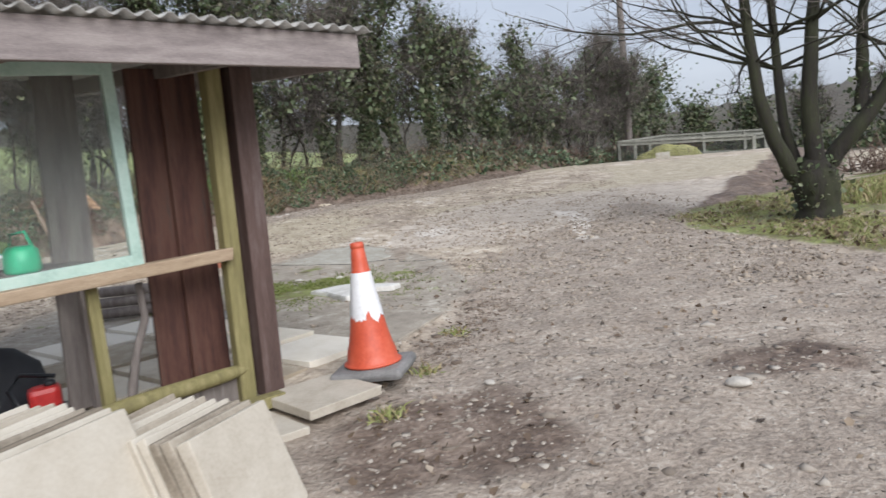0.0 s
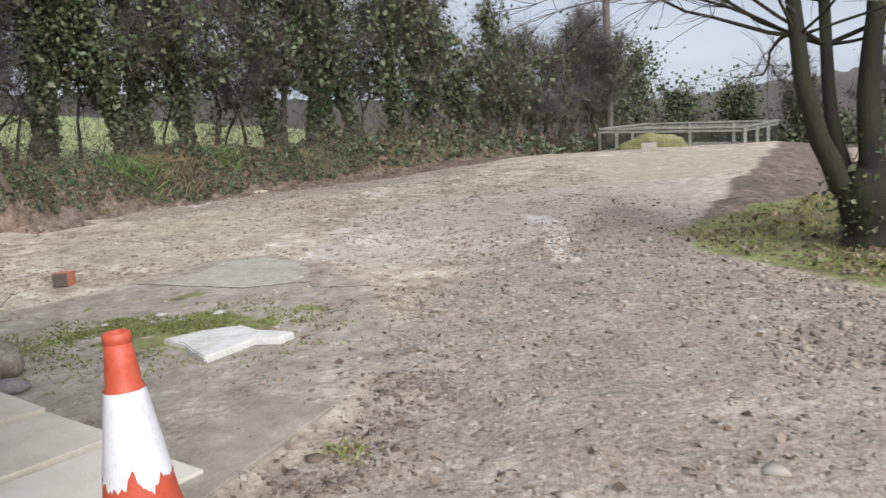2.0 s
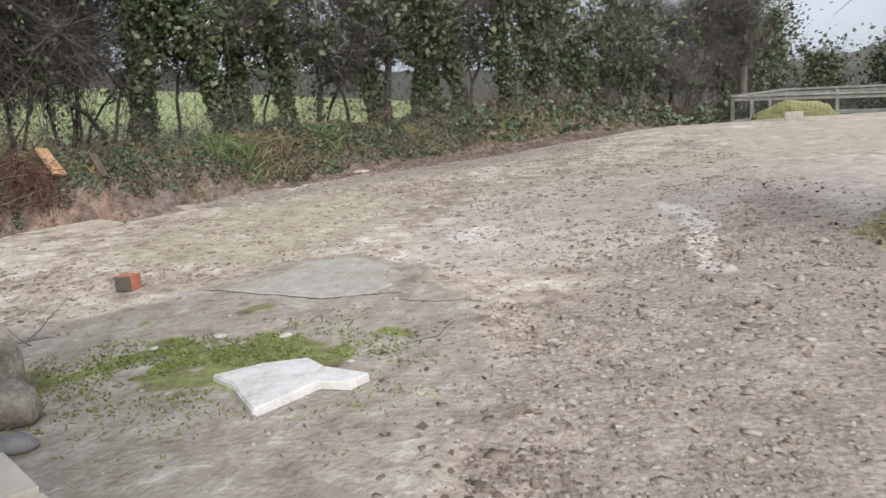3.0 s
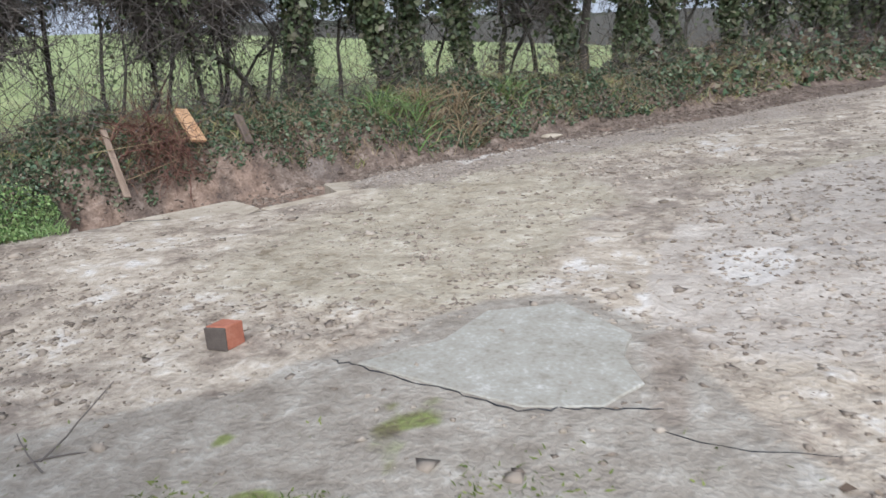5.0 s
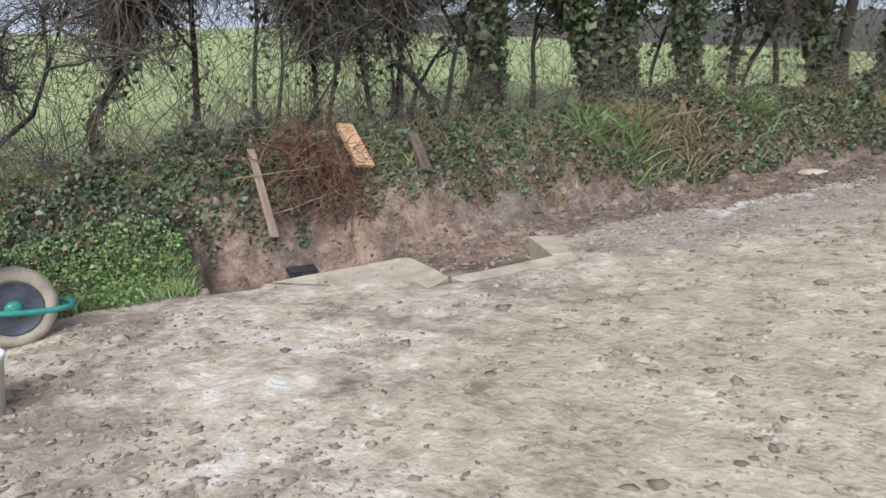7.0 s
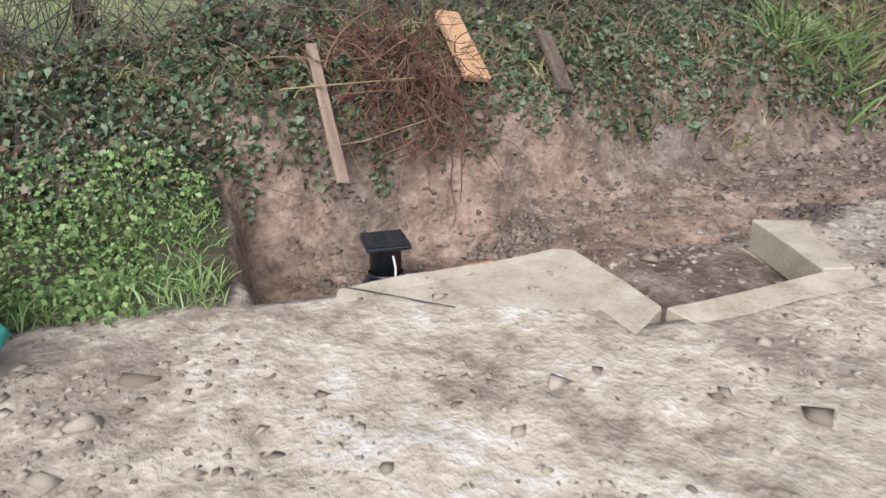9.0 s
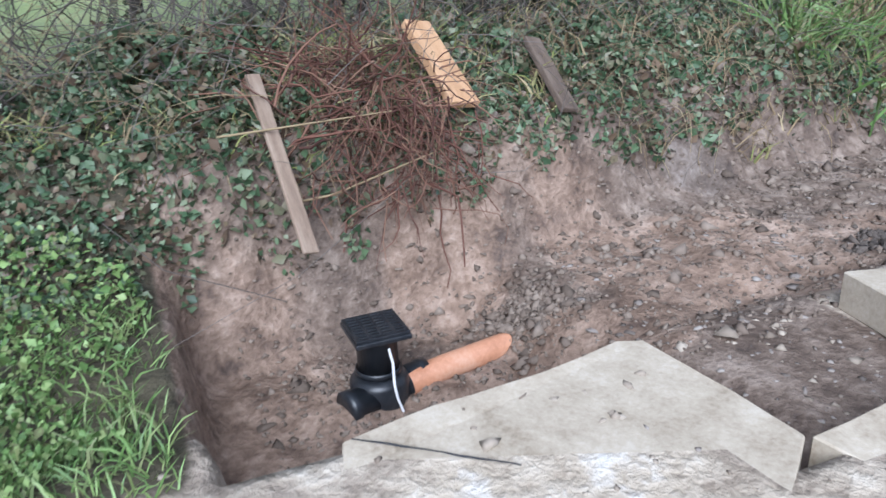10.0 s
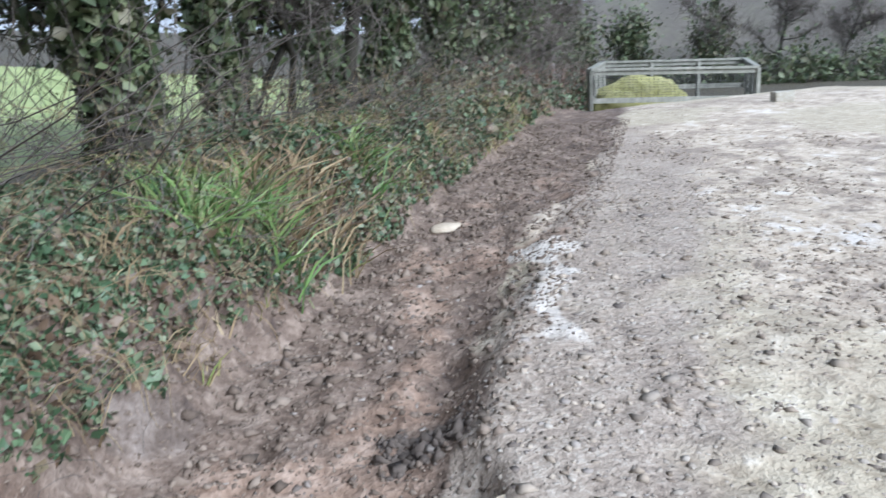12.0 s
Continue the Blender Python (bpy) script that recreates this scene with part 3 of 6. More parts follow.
def build_ground():
    xs, ys = spread_axis(-7.2, 4.6, 0.037, 900), spread_axis(2.4, 17.0, 0.037, 900)
    X, Y = np.meshgrid(xs, ys)
    X, Y = X.ravel(), Y.ravel()
    Z = height(X, Y)
    nx, ny = len(xs), len(ys)
    i = (np.arange(ny - 1)[:, None] * nx + np.arange(nx - 1)).ravel()
    me = smooth(raw_mesh("ground", np.stack((X, Y, Z), 1), np.stack((i, i + 1, i + nx + 1, i + nx), 1)))
    s, d = hedge_sd(X, Y)
    n1, n2 = fuzz(X, Y, 1.6, 61), fuzz(X, Y, 0.35, 62)
    wob = 0.35 * n1 + 0.15 * n2
    (ax, ay), (bx, by) = BANK_EDGE
    right = ((X - ax) * (by - ay) - (Y - ay) * (bx - ax)) / math.hypot(bx - ax, by - ay)
    disc = 4.4 - np.hypot(X - 3.74, Y - 9.75)
    lane = inside(TRACK, X, Y)
    digs = step(-2.42, -2.34, s)
    back = d - cut_shift(s)
    kerbside = [(0.55, -1.42), (1.7, -1.28), (2.4, -1.05), (3.2, -0.95), (3.4, -1.28), (2.5, -1.42), (1.75, -1.50), (0.6, -1.75)]
    masks = {
        "ochre": step(0.0, 0.5, 0.9 * fuzz(X, Y, 2.6, 63) + 0.3 * n1 + 0.25) * step(8.4, 9.6, Y) * step(-4.6, -2.2, X),
        "dust": step(-0.03, 0.05, disc + 0.06 * n2) * step(8.3, 8.9, Y) * (1 - step(12.5, 15, Y)) * 0.8,
        "gravel": step(-0.5, 0.5, lane + 0.8 * wob) * (1 - step(10, 13, Y)) + (0.85 + 0.4 * n2) * step(-2.7, -1.8, d + 0.8 * wob) * step(0.1, 0.5, s) * (1 - step(-1.2, -0.9, d)) * (1 - step(6, 12, s)),
        "lime": np.maximum(step(-0.06, 0.06, inside(kerbside, s, d) + 0.28 * n2 + 0.1 * n1) * step(1.4, 1.8, s), step(0.3, 0.75, 1.25 - np.hypot((X + 0.14) / 0.30, (Y - 9.75) / 0.42) + 0.7 * n2))
            + 0.8 * step(0.25, 0.6, np.exp(-((X - 1.72 - 0.12 * np.sin(Y * 2)) / 0.14) ** 2) + 0.6 * n2 - 0.15) * step(7.9, 8.6, Y) * (1 - step(10.6, 11.3, Y)),
        "concrete": step(-0.12, 0.12, inside(CONCRETE, X, Y) + 0.5 * wob),
        "mud": step(0.3, 0.9, 0.8 * np.exp(-((X + 0.46) / 0.16) ** 2 - ((Y - 8.55) / 0.5) ** 2) + 0.8 * np.exp(-((X + 4.7) / 0.5) ** 2 - ((Y - 8.9) / 0.3) ** 2) + 0.45 * n1 + 0.4 * n2) * (Y > 7.6) * (Y < 9.6),
        "soil": step(-0.90, -0.84, s) * (1 - step(0.0, 0.06, s)) * step(-1.99, -1.94, d) * (d < -1.0) + 0.85 * step(0.2, 0.95, np.exp(-((X - 1.75) / 0.75) ** 2 - ((Y - 3.9) / 0.4) ** 2) + 1.0 * np.exp(-((X + 0.05) / 0.6) ** 2 - ((Y - 3.4) / 0.6) ** 2) + 0.5 * n1 + 0.3 * n2) * (Y < 5.5) * (X > -0.75)
            + step(-1.30, -1.1, d + 0.22 * n2 - 0.16 * step(0.8, 1.8, s) - 0.16 * step(2.4, 3.3, s) + 0.3 * step(4.0, 5.6, s)) * digs * (1 - step(22, 26, s)) + step(-0.15, 0.25, right + 0.6 * wob) * step(9.0, 9.9, Y) * (1 - step(1.0, 2.2, right)),
        "clay": np.maximum(step(-0.15, 0.35, 0.6 * n1 + 0.4 * n2 + 0.05), 0.6 * (1 - step(-0.9, -0.2, s)) + 0.6 * n2) * step(-1.30, -1.1, d + 0.15 * n2) * (1 - step(0.0, 0.25, back + 0.25 * n2)) * (1 - 0.85 * step(-0.38, -0.12, back + 0.2 * n2) * step(-0.5, 0.2, s)) * digs * (1 - step(4.0, 8.0, s)),
        "gley": step(0.35, 0.9, np.exp(-((s - 0.42) / 0.20) ** 2 - ((d - 0.10) / 0.12) ** 2) + 1.1 * n2) * 0.45,
        "moss": step(0.15, 0.7, 0.75 - np.hypot((X + 1.35) / 1.05, (Y - 6.95) / 0.6) + 1.0 * n1 + 1.6 * n2) * step(-0.1, 0.1, inside(CONCRETE, X, Y)),
        "grass": step(-0.15, 0.25, inside(GRASS_VERGE, X, Y) + 0.5 * wob) * (1 - 0.75 * step(0.0, 0.4, fuzz(X, Y, 1.1, 64) + 0.5 * n2)),
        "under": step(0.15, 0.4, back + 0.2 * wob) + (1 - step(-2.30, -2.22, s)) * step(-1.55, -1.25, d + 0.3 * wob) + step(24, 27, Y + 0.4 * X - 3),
        "field": step(1.45, 2.1, d + 0.5 * wob) * (1 - step(23, 27, s)),
    }
    for name, v in masks.items():
        a = me.attributes.new(name, "FLOAT", "POINT")
        a.data.foreach_set("value", np.clip(v, 0, 1).astype(np.float32))
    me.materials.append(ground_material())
    ob = new("ground", me)
    tagged(ob, "sandy mud yard with gravel track, dug trench, bank and field", "ground", kind="structure")


build_ground()


# ---- far land ----
def far_ridge(name, label, x0, y0, x1, y1, tall, seed, width=60, mat=M_HILL):
    k = 160
    t = np.linspace(0, 1, k)
    x, y = x0 + (x1 - x0) * t, y0 + (y1 - y0) * t
    dx, dy = -(y1 - y0), x1 - x0
    ln = math.hypot(dx, dy)
    rows = []
    top = tall * (0.75 + 0.35 * fuzz(t * 400, t * 0, 110, seed)) * np.sin(np.pi * np.clip(t, 0.02, 0.98)) ** 0.35
    for f, o in ((0.0, 0), (0.45, 0.25), (0.8, 0.5), (1.0, 0.8), (0.95, 1.0)):
        rows.append(np.stack((x - dx / ln * o * width, y - dy / ln * o * width, top * f + (1.6 * fuzz(t * 3000, t * 0 + f * 50, 7, seed + 3) if f else -2)), 1))
    i = (np.arange(4)[:, None] * k + np.arange(k - 1)).ravel()
    me = smooth(raw_mesh(name, np.concatenate(rows), np.stack((i, i + 1, i + k + 1, i + k), 1)))
    part(name, me, mat)
    tagged(bpy.data.objects[name], label, "backdrop", kind="structure")


far_ridge("backdrop_hill", "brown wooded hill beyond the yard", 260, 60, 20, 230, 22, 3)
far_ridge("backdrop_field_hedge", "dark hedge line along the far edge of the field", 30, 190, -220, 40, 17.5, 8, 12, M_FARHEDGE)
far_ridge("backdrop_field_hedge_2", "dark hedge line along the far edge of the field", -150, 120, -160, -160, 17.5, 9, 12, M_FARHEDGE)


# ---- shed ----
def build_shed():
    shed = thing("open_shed", "open-fronted timber shed of weathered boards with corrugated roof", "shed", at=(-1.12, 3.85, 0), turn=45)
    g = 0.2

    def post(name, mat, x, y, w, t, z0, z1, lean=0.0, seed=0, label=""):
        m = pose(x, y, (z0 + z1) / 2, 0, lean, 0)
        return part(name, box((w, t, z1 - z0), bevel=0.006, jitter=0.006, seed=seed), mat, shed, label, m)

    post("corner_post", M_MOSSWOOD, 0.05, 0.0, 0.075, 0.07, g, 1.98, 0.6, 1, "green-stained squared timber post")
    post("outer_post", M_REDPOST, 0.235, 0.06, 0.12, 0.10, g + 0.03, 1.98, 0.8, 2, "red-brown weathered thick post")
    post("board", M_DARKWOOD, -0.02, 0.20, 0.20, 0.03, 0.36, 1.98, 0.4, 3, "dark red-brown stained upright board")
    post("board", M_DARKWOOD, -0.20, 0.23, 0.17, 0.03, 0.34, 1.98, 1.0, 4)
    post("board", M_DARKWOOD, 0.15, 0.13, 0.09, 0.025, 0.3, 1.98, 0.5, 5)
    post("board", M_GREYWOOD, -0.52, 0.55, 0.2, 0.03, 0.3, 2.0, 1.5, 6, "grey-brown upright board")
    post("board", M_DARKWOOD, -1.25, 0.9, 0.7, 0.03, 0.2, 2.0, 0, 8)
    post("board", M_DARKWOOD, -1.95, 0.9, 0.68, 0.03, 0.2, 2.0, 0, 9)
    post("board", M_DARKWOOD, -2.65, 0.9, 0.68, 0.03, 0.2, 2.0, 0, 10)
    post("sill_leg", M_MOSSWOOD, -0.64, 0.02, 0.06, 0.05, g, 0.97, -1.0, 11)
    part("sill", box((2.3, 0.13, 0.055), bevel=0.006, jitter=0.006, seed=12), M_PALEWOOD, shed, "pale weathered sill plank", pose(-1.13, -0.02, 1.0, 0, -1.5, 0))
    part("low_rail", tube_mesh("low_rail", wander([(-0.72, -0.02, 0.40)], [(1, 0, 0.05)], [0.78], 6, 0.02), np.array([[0.04, 0.042, 0.043, 0.04, 0.038, 0.03]]), 9), M_MOSSWOOD, shed, "rough round rail")
    part("plinth_board", box((0.75, 0.03, 0.14), bevel=0.004, jitter=0.004, seed=13), M_GREYWOOD, shed, "", pose(-0.36, 0.03, 0.30, 0, -2, 0))
    part("crooked_prop", tube_mesh("crooked_prop", [[(-0.52, 0.10, 0.25), (-0.50, 0.09, 0.45), (-0.46, 0.08, 0.62), (-0.40, 0.07, 0.78), (-0.41, 0.07, 0.95)]], np.array([[0.022, 0.024, 0.02, 0.02, 0.018]]), 7), M_GREYWOOD, shed, "crooked branch used as a prop")
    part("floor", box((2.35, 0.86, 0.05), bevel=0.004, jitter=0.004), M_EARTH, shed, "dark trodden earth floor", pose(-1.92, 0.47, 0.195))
    post("board", M_DARKWOOD, -3.0, 0.45, 0.03, 0.9, 0.2, 2.0, 0, 14)
    # casement standing on the sill
    win = part("casement_window", box((0.055, 0.04, 0.95), bevel=0.005, jitter=0.002), M_MINT, shed, "mint-green painted window frame", pose(-0.43, 0.03, 1.50, 0, -1.5, 0))
    part("bottom_rail", box((1.6, 0.04, 0.06), bevel=0.005, jitter=0.002), M_MINT, win, "", pose(-0.80, 0, -0.44))
    part("top_rail", box((1.6, 0.04, 0.055), bevel=0.005, jitter=0.002), M_MINT, win, "", pose(-0.80, 0, 0.45))
    glass = part("pane", box((1.54, 0.004, 0.84), bevel=0), M_GLASS, win, "clear dusty glass pane", pose(-0.80, 0, 0.0))
    glass.visible_shadow = False
    # roof
    part("fascia_board", box((4.2, 0.028, 0.16), bevel=0.004, jitter=0.003), M_FASCIA, shed, "long grey fascia board", pose(-1.54, -0.56, 1.96))
    part("barge_board", box((0.028, 2.7, 0.12), bevel=0.004, jitter=0.003), M_FASCIA, shed, "", pose(0.55, 0.80, 2.02, 3))
    for k in range(4):
        part("rafter", box((0.05, 2.6, 0.08), bevel=0.004, jitter=0.003), M_GREYWOOD, shed, "", pose(-0.1 - 0.9 * k, 0.78, 2.0, 3))
    nx = 420
    xs = np.linspace(-3.6, 0.62, nx)
    rows = []
    for dz in (0.0, -0.005):
        for yy in (-0.62, 2.2):
            rows.append(np.stack((xs, np.full(nx, yy), 2.065 + 0.05 * (yy + 0.6) + dz + 0.013 * np.sin(2 * np.pi * xs / 0.09)), 1))
    i = np.arange(nx - 1)
    quad = lambda a, b: np.stack((a * nx + i, a * nx + i + 1, b * nx + i + 1, b * nx + i), 1)
    part("roof_sheet", raw_mesh("roof_sheet", np.concatenate(rows), np.concatenate((quad(0, 1), quad(3, 2), quad(2, 0), quad(1, 3)))), M_ROOF, shed, "corrugated roofing sheet with wavy edge")


def glass_material():
    m = bpy.data.materials.new("dusty_glass")
    m.use_nodes = True
    n, l = m.node_tree.nodes, m.node_tree.links
    p = n["Principled BSDF"]
    p.inputs["Transmission Weight"].default_value, p.inputs["IOR"].default_value = 1.0, 1.12
    p.inputs["Base Color"].default_value = (0.82, 0.86, 0.84, 1)
    p.inputs["Roughness"].default_value = 0.03
    t = n.new("ShaderNodeTexNoise")
    t.inputs["Scale"].default_value = 3.0
    r = n.new("ShaderNodeMapRange")
    r.inputs["To Min"].default_value, r.inputs["To Max"].default_value = 0.93, 1.0
    l.new(t.outputs["Fac"], r.inputs["Value"])
    l.new(r.outputs["Result"], p.inputs["Transmission Weight"])
    return m


M_GLASS = glass_material()
build_shed()

# things kept in the shed
mower = thing("garden_strimmer", "red and black garden machine on the shed floor", "machine", at=(-2.12, 3.86, 0.21), turn=30)
part("engine_casing", box((0.16, 0.13, 0.12), bevel=0.03, jitter=0.008), M_RED, mower, "red plastic casing", pose(0, 0, 0.16))
part("base", box((0.26, 0.18, 0.10), bevel=0.03, jitter=0.01), M_BLACK, mower, "", pose(0, 0, 0.05))
part("cap", lathe([(0.03, 0), (0.03, 0.02), (0.022, 0.03)], 16), M_BLACK, mower, "", pose(0.03, 0, 0.22))
part("handle", tube_mesh("handle", [[(-0.1, -0.07, 0.1), (-0.16, -0.06, 0.24), (-0.1, 0.0, 0.3), (0.06, 0.02, 0.26)]], np.full((1, 4), 0.012), 7), M_BLACK, mower)
sack = lathe([(0.02, 0), (0.26, 0.0), (0.29, 0.12), (0.26, 0.28), (0.15, 0.38), (0.04, 0.41)], 22)
for v in sack.verts:
    v.co += Vector((0.04 * noise.noise(v.co * 6), 0.04 * noise.noise(v.co * 6 + Vector((9, 0, 0))), 0.03 * noise.noise(v.co * 5)))
ob = part("dark_sack", sack, M_DARKCLOTH, m=pose(-2.55, 4.1, 0.2))
tagged(ob, "dark slumped sack on the shed floor", "sack")
can = thing("watering_can", "bright green plastic can on a bench in the shed", "can", at=(-1.93, 3.50, 0.6))
part("body", lathe([(0.07, 0), (0.08, 0.015), (0.075, 0.10), (0.055, 0.125), (0.045, 0.125)], 24), M_GREENPLASTIC, can, "", pose(0, 0, 0.46))
part("handle", tube_mesh("handle", [[(-0.055, 0, 0.56), (-0.035, 0, 0.64), (0.03, 0, 0.65), (0.06, 0, 0.565)]], np.full((1, 4), 0.008), 7), M_GREENPLASTIC, can)
bench = thing("shed_bench", "rough dark bench inside the shed", "bench", at=(-2.0, 3.5, 0.2), turn=45)
part("top", box((0.9, 0.4, 0.04), bevel=0.005, jitter=0.004), M_GREYWOOD, bench, "", pose(-0.1, 0.1, 0.84))
for ax, ay in ((-0.45, -0.05), (0.3, -0.05), (-0.45, 0.25), (0.3, 0.25)):
    part("leg", box((0.06, 0.06, 0.82), bevel=0.005, jitter=0.004), M_GREYWOOD, bench, "", pose(ax, ay, 0.41))


# ---- paving slabs under and beside the shed ----
def paving(corner, along, across, cells, label, lift=0.0):
    a, b = np.array((math.cos(radians(along)), math.sin(radians(along)))), np.array((math.cos(radians(across)), math.sin(radians(across))))
    for k, (i, j, w, dz, tilt) in enumerate(cells):
        c = np.array(corner) - a * (i + 0.5) * 0.6 + b * (j + 0.5) * 0.6
        z = float(base_height(c[0], c[1])) + 0.008 + dz
        ob = part("paving_slab", box((0.578 * w, 0.578, 0.045), bevel=0.004, jitter=0.004, seed=k + 5), M_FLAG, m=pose(c[0], c[1], z, tilt, 0.6 * tilt, along + 1.5 * math.sin(k * 2.3)))
        tagged(ob, label, "paving slab", "paving by the shed")


paving((-0.48, 4.92), 51, 141, [(i, j, 1, 0.004 * ((i * 3 + j) % 3), 0.4 * math.sin(i * 2 + j)) for i in range(3) for j in range(4) if (i, j) != (2, 0)], "buff concrete paving slab with dark joints")
ob = part("paving_slab", box((0.45, 0.45, 0.045), bevel=0.005, jitter=0.005, seed=77), M_PAVING, m=pose(-0.70, 3.87, 0.245, 0.8, -0.6, 43))
tagged(ob, "loose raised paving slab at the yard edge", "paving slab", "paving by the shed")
ob = part("paving_slab", box((0.45, 0.45, 0.045), bevel=0.005, jitter=0.005, seed=78), M_PAVING, m=pose(-1.02, 3.52, 0.19, -0.8, 0.6, 40))
tagged(ob, "loose paving slab lying before the shed post", "paving slab", "paving by the shed")


def slab_stack(at, turn, n, tall, wide, lean):
    for k in range(n):
        m = pose(*at, 0, 0, turn) @ pose(random.uniform(-0.012, 0.012), 0.056 * k, 0, -lean + random.uniform(-1.5, 1.5), 0, 0) @ pose(0, 0, tall / 2)
        ob = part("stacked_slab", box((wide, 0.045, tall), bevel=0.006, jitter=0.006, seed=k + int(turn)), M_PAVING, m=m)
        tagged(ob, "buff concrete slab leaning on edge in a stack", "paving slab", "stacked slabs")


slab_stack((-0.70, 2.62, 0.12), 68, 9, 0.45, 0.46, 22)
slab_stack((-1.12, 2.28, 0.12), 68, 9, 0.55, 0.60, 22)
ob = part("timber_offcut", box((0.30, 0.09, 0.06), bevel=0.006, jitter=0.006), M_MOSSWOOD, m=pose(-1.02, 3.80, 0.245, 0, 0, 40))
tagged(ob, "short timber offcut lying by the shed post", "timber")


# ---- traffic cone ----
def build_cone():
    z = float(base_height(-0.45, 4.17)) + 0.085
    cone = thing("traffic_cone", "worn orange traffic cone with white sleeve on grey base", "cone", at=(-0.45, 4.21, z))
    cone.matrix_world = pose(-0.45, 4.21, z, 0, -2.0, -10)
    base = bmesh.new()
    box((0.41, 0.41, 0.06), (0, 0, 0), bevel=0.026, jitter=0.006, bm=base)
    part("base", base, M_RUBBER, cone, "dusty grey rubber base", pose(0, 0, -0.024))
    part("body", lathe([(0.15, 0.0), (0.155, 0.015), (0.15, 0.03), (0.143, 0.036), (0.139, 0.075), (0.122, 0.13), (0.106, 0.20), (0.092, 0.28), (0.079, 0.36), (0.064, 0.46), (0.053, 0.535), (0.050, 0.54), (0.044, 0.60), (0.034, 0.685), (0.026, 0.685), (0.022, 0.60)], 48), M_ORANGE, cone, "faded orange plastic body")
    part("skirt_ring", lathe([(0.152, 0.008), (0.162, 0.014), (0.162, 0.022), (0.150, 0.028)], 48, False), M_ORANGE, cone)
    # white sleeve with torn lower edge
    seg, rows = 96, 10
    V = []
    for r in range(rows):
        for i in range(seg):
            a = 2 * math.pi * i / seg
            low = 0.27 + 0.03 * noise.noise((math.cos(a) * 2.2, math.sin(a) * 2.2, 3)) + 0.03 * noise.noise((math.cos(a) * 9, math.sin(a) * 9, 1))
            if abs((math.degrees(a) + 75) % 360 - 0) < 14:
                low += 0.05
            zz = low + (0.53 - low) * r / (rows - 1)
            rad = float(np.interp(zz, [0.2, 0.28, 0.36, 0.46, 0.535], [0.106, 0.092, 0.079, 0.064, 0.053])) + 0.003
            V.append((rad * math.cos(a), rad * math.sin(a), zz))
    F = [(r * seg + i, r * seg + (i + 1) % seg, (r + 1) * seg + (i + 1) % seg, (r + 1) * seg + i) for r in range(rows - 1) for i in range(seg)]
    part("sleeve", smooth(raw_mesh("sleeve", V, F)), M_SLEEVE, cone, "scuffed white reflective sleeve with torn edge")
    part("top_ring", lathe([(0.0345, 0.66), (0.039, 0.664), (0.038, 0.69), (0.031, 0.694), (0.022, 0.69), (0.022, 0.64)], 32, False), M_ORANGE, cone)


build_cone()


# ---- stones ----
ICO = bmesh.new()
bmesh.ops.create_icosphere(ICO, subdivisions=1, radius=1.0)
ICO_V, ICO_F = np.array([v.co[:] for v in ICO.verts]), np.array([[v.index for v in f.verts] for f in ICO.faces])
ICO.free()


def pebbles(name, x, y, size, sink=0.35, flat=0.55, rng=RNG):
    n = len(x)
    z = height(x, y)
    V = ICO_V[None] * rng.uniform(0.35, 1.35, (n, len(ICO_V), 1))
    V = V * np.stack((rng.uniform(0.7, 1.3, n), rng.uniform(0.6, 1.1, n), rng.uniform(0.6, 1.2, n) * flat), 1)[:, None]
    a = rng.uniform(0, 2 * np.pi, n)
    c, s_ = np.cos(a)[:, None], np.sin(a)[:, None]
    V = np.stack((V[..., 0] * c - V[..., 1] * s_, V[..., 0] * s_ + V[..., 1] * c, V[..., 2]), -1) * size[:, None, None]
    V += np.stack((x, y, z + size * flat * (0.5 - sink)), 1)[:, None]
    F = ICO_F[None] + (np.arange(n) * len(ICO_V))[:, None, None]
    return raw_mesh(name, V.reshape(-1, 3), F.reshape(-1, 3))


def boulder(label, at, size, seed, mat, turn=0):
    bm = bmesh.new()
    bmesh.ops.create_icosphere(bm, subdivisions=3, radius=1.0)
    off = Vector((seed * 3.1, 0, 0))
    for v in bm.verts:
        v.co = v.co * (1 + 0.22 * noise.noise(v.co * 1.2 + off) + 0.06 * noise.noise(v.co * 4 + off))
        v.co = Vector((v.co.x * size[0], v.co.y * size[1], v.co.z * size[2]))
    for f in bm.faces:
        f.smooth = True
    ob = part("boulder", bm, mat, m=pose(*at, 0, 0, turn))
    return tagged(ob, label, "stone")


def on(x, y, dz=0.0):
    return (x, y, ground(x, y) + dz)


boulder("rounded mottled grey-brown boulder", on(-1.99, 6.28, 0.085), (0.155, 0.12, 0.115), 1, M_BOULDER, 20)
boulder("small dark flint cobble", on(-1.77, 6.02, 0.03), (0.09, 0.055, 0.045), 2, M_RUBBER, 10)
boulder("upright grey standing stone", on(-2.20, 6.62, 0.13), (0.07, 0.06, 0.17), 3, M_BOULDER, 40)
for k in range(3):
    ob = part("post_offcut", tube_mesh("post_offcut", [[(-2.32 - 0.02 * k, 6.55, 0.36 + 0.09 * k), (-2.6, 6.5, 0.36 + 0.09 * k), (-2.95, 6.42 + 0.03 * k, 0.36 + 0.09 * k)]], np.full((1, 3), 0.044), 12), M_GREYWOOD)
    tagged(ob, "grey round post offcut in a small stack", "timber", "stacked posts")

